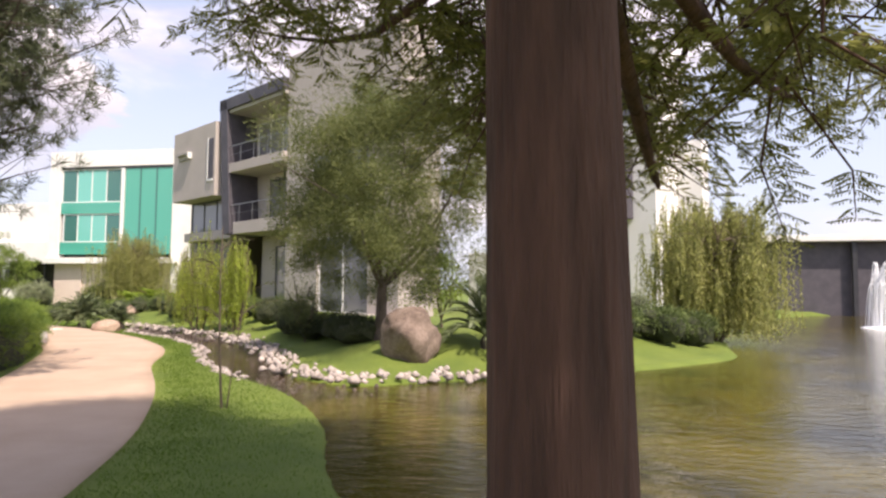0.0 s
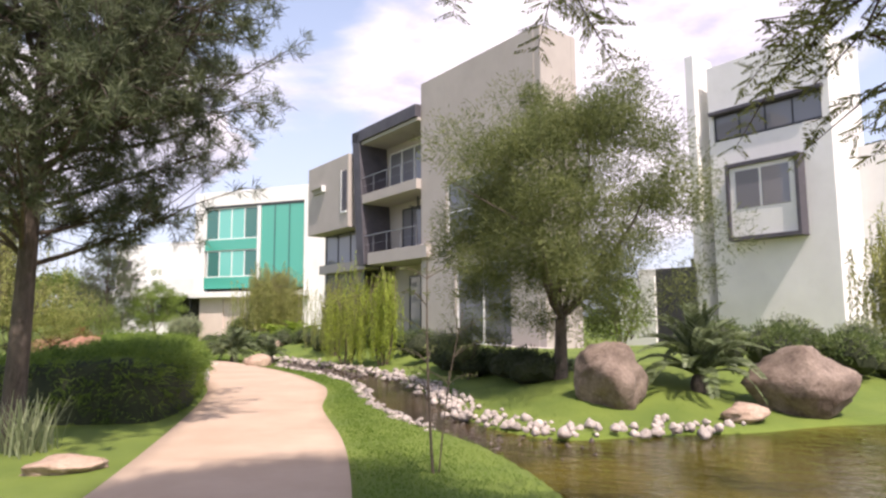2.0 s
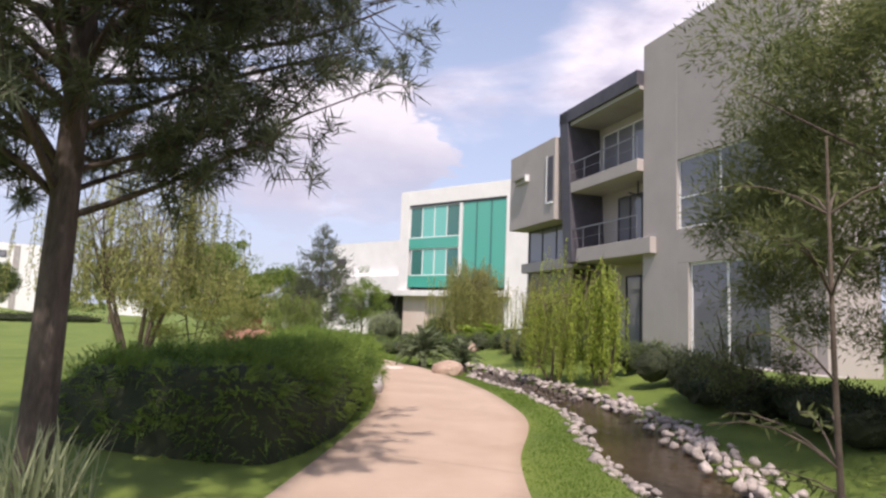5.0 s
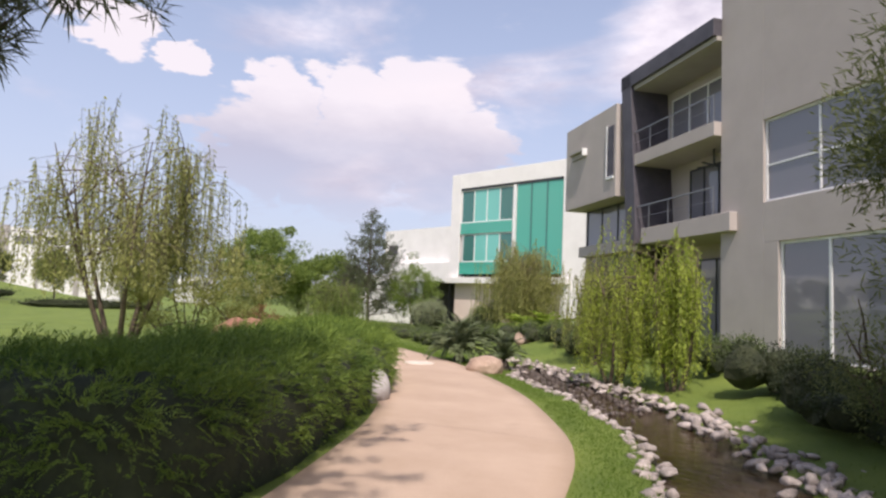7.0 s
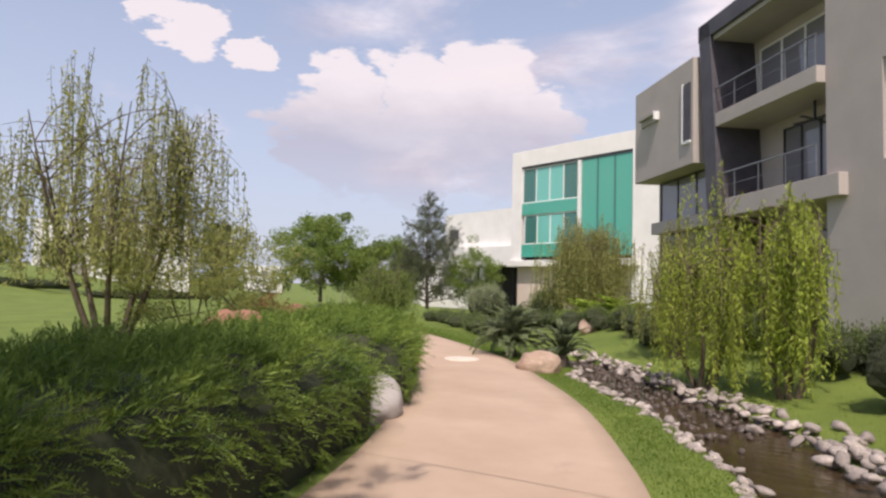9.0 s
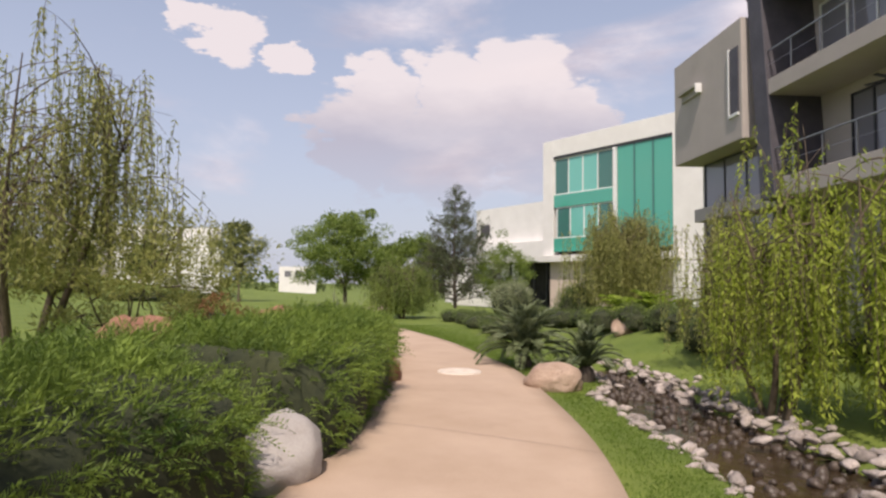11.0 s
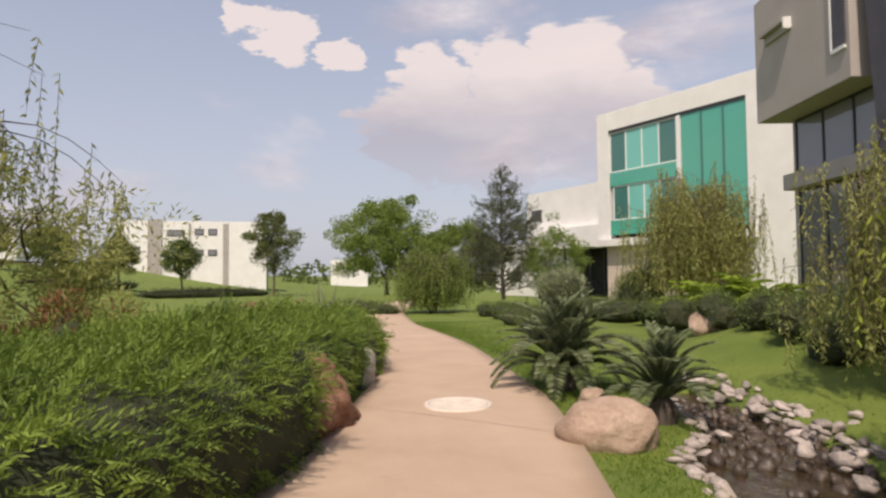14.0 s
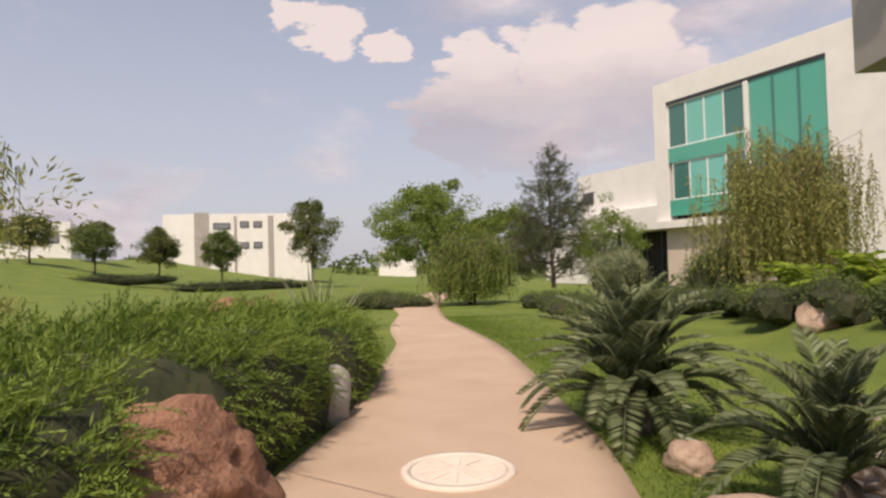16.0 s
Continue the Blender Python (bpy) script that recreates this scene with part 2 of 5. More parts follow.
M_RED = surface("red_rock", (0.17, 0.075, 0.045), (0.45, 0.24, 0.15), 4.0, 30, 0.85, 1.0, spots=((0.09, 0.035, 0.025), 5.0, 0.56, 0.8), distance=0.06)
M_GREYROCK = surface("grey_cast_stone", (0.30, 0.27, 0.25), (0.44, 0.41, 0.38), 3.0, 50, 0.8, 0.4)
M_BARK = surface("red_bark", (0.03, 0.014, 0.011), (0.135, 0.066, 0.05), 5.0, 26, 0.95, 1.0, distance=0.05, stretch=(1, 1, 0.12))
M_PINEBARK = surface("pine_bark", (0.045, 0.034, 0.028), (0.15, 0.115, 0.095), 6.0, 30, 0.95, 1.0, distance=0.04, stretch=(1, 1, 0.3))
M_TWIG = surface("twig_bark", (0.07, 0.05, 0.035), (0.17, 0.13, 0.09), 8.0, 50, 0.9, 0.5)
M_CYPRESS = foliage("cypress_leaf", (0.11, 0.12, 0.035), (0.32, 0.32, 0.10), 0.55)
M_PINE = foliage("pine_needles", (0.045, 0.06, 0.03), (0.17, 0.195, 0.105), 0.32)
M_JUNIPER = foliage("juniper_leaf", (0.045, 0.095, 0.016), (0.27, 0.37, 0.065), 0.3, scale=2.2, speck=0.25)
# dark colour puts the shade between leaves into the solid cores
M_CORE_SHADE = surface("foliage_core_shade", (0.016, 0.022, 0.010), (0.045, 0.052, 0.020), 4.0, 20, 0.95, 0.8)
M_WILLOW = foliage("willow_leaf", (0.20, 0.28, 0.03), (0.48, 0.56, 0.09), 0.5)
M_WILLOW_DULL = foliage("dull_willow_leaf", (0.20, 0.23, 0.06), (0.46, 0.46, 0.16), 0.5)
M_CEDAR = foliage("cedar_leaf", (0.075, 0.098, 0.032), (0.24, 0.265, 0.095), 0.45)
M_SHRUB = foliage("shrub_leaf", (0.06, 0.095, 0.03), (0.20, 0.25, 0.08), 0.35)
M_DARKSHRUB = foliage("dark_shrub_leaf", (0.018, 0.03, 0.013), (0.06, 0.075, 0.03), 0.25)
M_LIME = foliage("lime_fern_leaf", (0.14, 0.22, 0.02), (0.32, 0.42, 0.05), 0.45)
M_REDLEAF = foliage("rusty_leaf", (0.16, 0.07, 0.03), (0.36, 0.20, 0.09), 0.35)
M_SAGO = foliage("sago_leaf", (0.06, 0.085, 0.04), (0.21, 0.25, 0.125), 0.25, 0.4)
M_AGAVE = foliage("grey_green_blade", (0.15, 0.18, 0.09), (0.36, 0.39, 0.23), 0.3, 0.5)
M_TREE = foliage("broad_leaf", (0.08, 0.13, 0.03), (0.28, 0.36, 0.08), 0.4)
M_GREYWALL = surface("taupe_render", (0.40, 0.353, 0.322), (0.46, 0.41, 0.375), 0.8, 60, 0.9, 0.15, spots=((0.355, 0.312, 0.283), 0.5, 0.6, 0.5), distance=0.005)
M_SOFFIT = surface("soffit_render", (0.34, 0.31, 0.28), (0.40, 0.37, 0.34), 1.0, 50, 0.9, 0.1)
M_SLATE = surface("dark_slate_cladding", (0.055, 0.05, 0.06), (0.10, 0.09, 0.105), 1.5, 30, 0.6, 0.2)
M_WHITE = surface("white_render", (0.72, 0.70, 0.67), (0.82, 0.80, 0.77), 0.7, 60, 0.85, 0.1, spots=((0.62, 0.60, 0.57), 0.6, 0.62, 0.4), distance=0.005)
M_PINK = surface("pale_pink_render", (0.58, 0.47, 0.42), (0.66, 0.55, 0.49), 0.8, 60, 0.9, 0.1)
M_FRAME = surface("white_frame", (0.72, 0.72, 0.70), (0.80, 0.80, 0.78), 3, 30, 0.4, 0.05)
M_DARKFRAME = surface("dark_metal_frame", (0.035, 0.035, 0.04), (0.07, 0.07, 0.075), 3, 30, 0.4, 0.05, metal=0.4)
M_STEEL = surface("steel_rail", (0.22, 0.22, 0.22), (0.32, 0.32, 0.32), 5, 60, 0.35, 0.05, metal=0.8)
M_PANE = glass("clear_pane", (0.20, 0.195, 0.215))
M_TEAL = glass("teal_pane", (0.07, 0.37, 0.285), 0.06)
M_TEALDARK = glass("smoky_teal_pane", (0.05, 0.17, 0.15), 0.05)
M_TEALPALE = glass("pale_teal_pane", (0.16, 0.50, 0.44), 0.10)
M_CURTAIN = surface("curtain", (0.30, 0.28, 0.26), (0.50, 0.47, 0.44), 8, 40, 0.9, 0.4, stretch=(6, 6, 0.2))
# near-black colour that stands in for the shade of unlit rooms
M_ROOM_SHADE = surface("room_shade_black", (0.02, 0.018, 0.018), (0.05, 0.045, 0.045), 2, 20, 0.9, 0.1)
M_LID = surface("pale_cast_lid", (0.58, 0.50, 0.42), (0.70, 0.62, 0.53), 6, 60, 0.85, 0.5, distance=0.01)
M_SPRAY = surface("white_water_spray", (0.75, 0.77, 0.80), (0.92, 0.93, 0.95), 9, 40, 0.5, 0.6)


# ---- helpers for meshes ----
def data_of(name, bm, material, smooth=False):
    me = bpy.data.meshes.new(name)
    bm.to_mesh(me)
    bm.free()
    me.materials.append(material)
    if smooth:
        me.shade_smooth()
    return me


def arrays(name, verts, faces, material, smooth=False):
    """A mesh from vertex and face arrays (all faces with the same number of corners)."""
    me = bpy.data.meshes.new(name)
    v, f = np.asarray(verts, np.float32), np.asarray(faces, np.int32)
    me.vertices.add(len(v))
    me.vertices.foreach_set("co", v.ravel())
    me.loops.add(f.size)
    me.loops.foreach_set("vertex_index", f.ravel())
    me.polygons.add(len(f))
    me.polygons.foreach_set("loop_start", np.arange(0, f.size, f.shape[1], dtype=np.int32))
    me.polygons.foreach_set("loop_total", np.full(len(f), f.shape[1], np.int32))
    me.update(calc_edges=True)
    me.validate()
    me.materials.append(material)
    if smooth:
        me.shade_smooth()
    return me


def part(name, data, parent, label="", at=None):
    ob = new(name, data)
    ob.parent = parent
    if at is not None:
        ob.matrix_basis = at
    if label:
        tagged(ob, label=label)
    return ob


def thing(name, label, category, at=None, group="", kind="", data=None):
    ob = new(name, data)
    if at is not None:
        ob.matrix_basis = at
    return tagged(ob, label=label, category=category, group=group, kind=kind)


def box_bm(boxes, bevel=0.0):
    """One bmesh of boxes given as (x0, x1, y0, y1, z0, z1)."""
    bm = bmesh.new()
    for x0, x1, y0, y1, z0, z1 in boxes:
        m = Matrix.Translation(((x0 + x1) / 2, (y0 + y1) / 2, (z0 + z1) / 2)) @ Matrix.Diagonal((abs(x1 - x0), abs(y1 - y0), abs(z1 - z0), 1))
        bmesh.ops.create_cube(bm, size=1, matrix=m)
    if bevel:
        bmesh.ops.bevel(bm, geom=bm.edges[:], offset=bevel, segments=1, affect="EDGES", clamp_overlap=True)
    return bm


def block(name, b, material, parent, label="", bevel=0.012):
    return part(name, data_of(name, box_bm([b], bevel), material), parent, label)


def tubes(chains, sides=6):
    """Tapered tubes along chains of (point, radius): vertex and quad arrays."""
    verts, faces = [], []
    for chain in chains:
        pts = [Vector(p) for p, _ in chain]
        ref = Vector((0.31, 0.87, 0.2))
        start = len(verts)
        for i, (p, r) in enumerate(chain):
            d = (pts[min(i + 1, len(pts) - 1)] - pts[max(i - 1, 0)])
            d = d.normalized() if d.length > 1e-6 else Vector((0, 0, 1))
            a = d.cross(ref)
            a = a.normalized() if a.length > 1e-4 else d.orthogonal().normalized()
            b = d.cross(a)
            for k in range(sides):
                w = 2 * math.pi * k / sides
                verts.append(pts[i] + (a * math.cos(w) + b * math.sin(w)) * r)
        for i in range(len(chain) - 1):
            for k in range(sides):
                q = start + i * sides
                faces.append((q + k, q + (k + 1) % sides, q + sides + (k + 1) % sides, q + sides + k))
    return np.array([tuple(v) for v in verts]), np.array(faces)


def leaves(points, ways, length, width, rng, droop=0.0):
    """Pointed leaves, one quad each: bases, directions, lengths and half-widths."""
    n = len(points)
    p, d = np.asarray(points, float), np.asarray(ways, float)
    d = d / np.maximum(np.linalg.norm(d, axis=1, keepdims=True), 1e-6)
    side = np.cross(d, rng.normal(size=(n, 3)))
    side /= np.maximum(np.linalg.norm(side, axis=1, keepdims=True), 1e-6)
    ln = np.broadcast_to(length, n)[:, None]
    wd = np.broadcast_to(width, n)[:, None]
    mid = p + d * ln * 0.45
    tip = p + d * ln
    tip[:, 2] -= droop * ln[:, 0]
    v = np.stack([p, mid + side * wd, tip, mid - side * wd], 1).reshape(-1, 3)
    f = np.arange(4 * n).reshape(n, 4)
    return v, f


def merged(pieces):
    vs, fs, k = [], [], 0
    for v, f in pieces:
        vs.append(v)
        fs.append(f + k)
        k += len(v)
    return np.concatenate(vs), np.concatenate(fs)


def ball_points(n, rng):
    v = rng.normal(size=(n, 3))
    return v / np.linalg.norm(v, axis=1, keepdims=True)


def curve_points(pts, step=0.5):
    """A smooth line through plan points, at even steps."""
    p = np.array(pts, float)
    ext = np.vstack([2 * p[0] - p[1], p, 2 * p[-1] - p[-2]])
    out = []
    for i in range(1, len(ext) - 2):
        a, b, c, d = ext[i - 1 : i + 3]
        k = max(2, int(np.linalg.norm(c - b) / step))
        for t in np.arange(k) / k:
            out.append(0.5 * (2 * b + (c - a) * t + (2 * a - 5 * b + 4 * c - d) * t**2 + (3 * b - a - 3 * c + d) * t**3))
    out.append(p[-1])
    return np.array(out)


# ---- plan of the ground ----
PATH_RIGHT = [(-0.4, -4), (-0.8, 0), (-1.35, 2), (-2.14, 3.85), (-3.0, 6.5), (-3.65, 8.0), (-4.53, 9.7), (-6.1, 12.3), (-7.2, 14.75), (-8.4, 16.4), (-10.2, 18.4),
              (-12.5, 20.4), (-14.3, 21.8), (-15.9, 22.75), (-19.3, 24.65), (-22.4, 26.0), (-25.2, 27.2), (-30.7, 30.4), (-36, 34.5), (-42, 41)]
PATH_LEFT = [(-3.0, -4), (-3.4, 0), (-3.8, 2), (-4.4, 3.8), (-5.2, 5.8), (-5.75, 7.0), (-6.85, 9.15), (-8.3, 11.8), (-9.6, 13.9), (-10.6, 15.2), (-12.3, 17.1),
             (-14.3, 18.9), (-16.6, 20.8), (-19.1, 22.4), (-21.2, 23.7), (-23.8, 24.9), (-27.4, 27.0), (-31.6, 29.0), (-37, 33), (-43.2, 39.8)]
BANK_NEAR = [(0.6, 3.2), (-0.05, 3.8), (-0.46, 4.9), (-1.03, 6.2), (-1.6, 8.0), (-2.76, 10.0), (-4.5, 11.8), (-5.7, 13.6), (-6.4, 14.8), (-7.2, 16.3), (-8.95, 18.4),
             (-10.0, 19.35), (-11.25, 20.4), (-12.1, 21.0), (-12.5, 22.0), (-13.3, 22.7), (-14.0, 23.4)]
BANK_FAR = [(-14.1, 24.2), (-12.3, 23.2), (-10.9, 22.0), (-9.7, 21.0), (-8.2, 19.75), (-6.8, 18.3), (-5.9, 17.0), (-4.9, 15.3), (-4.1, 13.6), (-3.3, 12.2), (-2.6, 11.4),
            (-1.7, 11.0), (-1.0, 11.4), (-0.2, 11.8), (0.8, 12.2), (2.0, 13.1), (2.9, 13.5), (4.3, 14.6), (6.0, 16.4), (6.8, 19.2), (8.5, 25), (11.5, 33)]
POND_REST = [(18, 42), (34, 55), (60, 62), (80, 40), (60, 5), (30, -6), (12, -3), (5, 1.0), (2.2, 2.5)]
near_line, far_line = curve_points(BANK_NEAR, 0.4), curve_points(BANK_FAR, 0.4)
WATER_EDGE = np.vstack([near_line, far_line, np.array(POND_REST)])
right_line, left_line = curve_points(PATH_RIGHT, 0.35), curve_points(PATH_LEFT, 0.35)


def inside(px, py, poly):
    c = np.zeros(px.shape, bool)
    for (x0, y0), (x1, y1) in zip(poly, np.roll(poly, -1, 0)):
        hit = (y0 > py) != (y1 > py)
        c ^= hit & (px < (x1 - x0) * (py - y0) / (y1 - y0 + 1e-12) + x0)
    return c


def away(px, py, line, closed=False):
    """Distance from points to a line of plan points."""
    best = np.full(px.shape, 1e9)
    ends = np.roll(line, -1, 0) if closed else line[1:]
    for (x0, y0), (x1, y1) in zip(line if closed else line[:-1], ends):
        dx, dy = x1 - x0, y1 - y0
        t = np.clip(((px - x0) * dx + (py - y0) * dy) / (dx * dx + dy * dy + 1e-9), 0, 1)
        best = np.minimum(best, np.hypot(px - x0 - t * dx, py - y0 - t * dy))
    return best


def step(a, b, v):
    t = np.clip((v - a) / (b - a), 0, 1)
    return t * t * (3 - 2 * t)


def ground_height(px, py):
    px, py = np.asarray(px, float), np.asarray(py, float)
    wet, edge, bank = inside(px, py, WATER_EDGE), away(px, py, WATER_EDGE, True), away(px, py, far_line)
    # the garden side beyond the stream lies higher; the lawn on the other side climbs to a rise
    across = (px + 5.0) * 0.749 + (py - 14.5) * 0.663
    garden = (0.5 - 0.2 * step(5, 11, bank)) * step(0.1, 3.5, bank) * step(-0.3, 1.5, across) * step(-36, -20, px)
    s = -0.5 * (px + 1) - 0.866 * (py - 3)
    rise = 3.3 * step(9, 30, s) * step(-8.5, -16, px)
    roll = 0.05 * np.sin(px * 0.55 + 1) * np.cos(py * 0.45) * step(2, 6, away(px, py, right_line)) * step(2, 6, away(px, py, left_line))
    dip = -1.0 * step(41, 56, py) * step(-4, -14, px)
    z = garden + rise + roll + dip
    z = np.where(wet, -0.42 * step(0, 0.55, edge) - 0.05, z * step(0, 0.8, edge) - 0.02)
    return z


def z_at(x, y):
    return float(ground_height(np.array([x]), np.array([y]))[0])


def make_ground():
    def axis(lo, hi, fine, far):
        mid = np.arange(lo, hi, fine)
        grow = [fine * 1.35**k for k in range(1, 60)]
        out = np.cumsum(grow)
        out = out[out < far]
        return np.concatenate([lo - out[::-1], mid, hi + out])

    xs, ys = axis(-34, 12, 0.2, 2500), axis(-3, 36, 0.2, 2500)
    gx, gy = np.meshgrid(xs, ys)
    z = ground_height(gx.ravel(), gy.ravel())
    v = np.stack([gx.ravel(), gy.ravel(), z], 1)
    nx, ny = len(xs), len(ys)
    i = (np.arange(ny - 1)[:, None] * nx + np.arange(nx - 1)[None]).ravel()
    f = np.stack([i, i + 1, i + nx + 1, i + nx], 1)
    thing("ground", "mown green lawn sloping gently to a stream", "ground", kind="structure", data=arrays("ground", v, f, M_GRASS, True))


make_ground()


def make_water():
    def sheet(name, outline, z, material, label):
        bm = bmesh.new()
        bm.faces.new([bm.verts.new((x, y, z)) for x, y in outline])
        bmesh.ops.triangulate(bm, faces=bm.faces[:])
        thing(name, label, "water", kind="structure", data=data_of(name, bm, material))

    # the stream is shut off from the pond by a line across its mouth
    i = int(np.argmin(np.hypot(*(near_line - (-2.76, 10.0)).T)))
    j = int(np.argmin(np.hypot(*(far_line - (-2.9, 11.7)).T)))
    def grown(line, by):
        t = np.gradient(line, axis=0)
        t /= np.linalg.norm(t, axis=1, keepdims=True)
        return line + np.stack([-t[:, 1], t[:, 0]], 1) * by
    a, b = grown(near_line, -0.1), grown(far_line, -0.1)
    sheet("water_stream", np.vstack([a[i:], b[: j + 1]]), -0.10, M_STREAM, "shallow brown stream water over a stony bed")
    sheet("water_pond", np.vstack([a[: i + 1], b[j:], np.array(POND_REST)]), -0.10, M_POND, "murky olive pond water with small ripples")


make_water()


def make_path():
    n = 150
    def even(line):
        d = np.r_[0, np.cumsum(np.hypot(*np.diff(line, axis=0).T))]
        s = np.linspace(0, d[-1], n)
        return np.stack([np.interp(s, d, line[:, 0]), np.interp(s, d, line[:, 1])], 1)
    r, l = even(right_line), even(left_line)
    k = 8
    verts, faces = [], []
    for i in range(n):
        for j in range(k + 1):
            p = l[i] + (r[i] - l[i]) * j / k
            verts.append((p[0], p[1], 0.035 + 0.012 * math.sin(math.pi * j / k)))
        verts.append((r[i][0], r[i][1], -0.15))
        verts.append((l[i][0], l[i][1], -0.15))
    w = k + 3
    for i in range(n - 1):
        for j in range(k):
            q = i * w + j
            faces.append((q, q + 1, q + w + 1, q + w))
        faces.append((i * w + k, i * w + k + 1, i * w + w + k + 1, i * w + w + k))
        faces.append((i * w + k + 2, i * w, i * w + w, i * w + w + k + 2))
    path = thing("path", "smooth pinkish beige concrete garden path", "path", kind="structure", data=arrays("path", verts, faces, M_PATH, False))
    # shallow joints across the slab
    for i in range(12, n - 20, 9):
        a, b = Vector((*l[i], 0)), Vector((*r[i], 0))
        d = (b - a).normalized()
        u = Vector((-d.y, d.x, 0)) * 0.004
        bm = bmesh.new()
        rows = []
        for j in range(k + 1):
            p = a.lerp(b, j / k) + Vector((0, 0, 0.039 + 0.012 * math.sin(math.pi * j / k)))
            rows.append((bm.verts.new(p - u), bm.verts.new(p + u)))
        for (a0, a1), (b0, b1) in zip(rows, rows[1:]):
            bm.faces.new((a0, b0, b1, a1))
        part("joint", data_of("joint", bm, M_JOINT), path)


make_path()


# ---- houses ----
def frame_at(angle, distance):
    """A house's own axes: x along its front to the right as seen from outside, y into the house."""
    a = radians(angle)
    n = Vector((math.cos(a), math.sin(a), 0))
    x = Vector((n.y, -n.x, 0))
    m = Matrix.Identity(4)
    m.col[0], m.col[1], m.col[3] = (*x, 0), (*n, 0), (*(n * distance), 1)
    return m


def ring_bm(x0, x1, z0, z1, t, y0, y1):
    """A rectangular frame as one closed body."""
    bm = bmesh.new()
    rows = []
    for y, k in ((y0, 0), (y0, t), (y1, t), (y1, 0)):
        rows.append([bm.verts.new(p) for p in ((x0 + k, y, z0 + k), (x1 - k, y, z0 + k), (x1 - k, y, z1 - k), (x0 + k, y, z1 - k))])
    for a, b in zip(rows, rows[1:] + rows[:1]):
        for i in range(4):
            bm.faces.new((a[i - 1], a[i], b[i], b[i - 1]))
    bmesh.ops.recalc_face_normals(bm, faces=bm.faces[:])
    return bm


def window_unit(house, x0, x1, z0, z1, y, panes, frame_mat, pane_mats, thick=0.07, depth=0.10, label="", rail=None, name="window"):
    """A framed window of upright panes, standing in the wall's opening at y."""
    w = part(name, data_of("window_frame", ring_bm(x0, x1, z0, z1, thick, y, y + depth), frame_mat), house, label)
    for i in range(1, panes):
        x = x0 + (x1 - thick - x0) * i / panes
        part("mullion", data_of("mullion", box_bm([(x, x + thick, y + 0.004, y + depth - 0.004, z0 + thick, z1 - thick)]), frame_mat), w)
    if rail:
        part("transom", data_of("transom", box_bm([(x0 + thick, x1 - thick, y + 0.01, y + depth - 0.01, rail, rail + thick * 0.8)]), frame_mat), w)
    for i in range(panes):
        a = x0 + (x1 - thick - x0) * i / panes + thick
        b = x0 + (x1 - thick - x0) * (i + 1) / panes
        part("pane", data_of("pane", box_bm([(a, b, y + 0.045, y + 0.06, z0 + thick, z1 - thick)]), pane_mats[i % len(pane_mats)]), w)
    return w


def railing(house, x0, x1, y, z0, height=0.95, bars=5, glass_mat=None):
    r = part("railing", data_of("rail", box_bm([(x0, x1, y, y + 0.05, z0 + height - 0.05, z0 + height)], 0.008), M_STEEL), house, "thin steel balcony rail")
    for i in range(bars + 1):
        x = x0 + (x1 - 0.04 - x0) * i / bars
        part("post", data_of("post", box_bm([(x, x + 0.035, y + 0.005, y + 0.04, z0, z0 + height - 0.05)]), M_STEEL), r)
    part("wire", data_of("wire", box_bm([(x0, x1, y + 0.018, y + 0.028, z0 + height * 0.5, z0 + height * 0.5 + 0.012)]), M_STEEL), r)


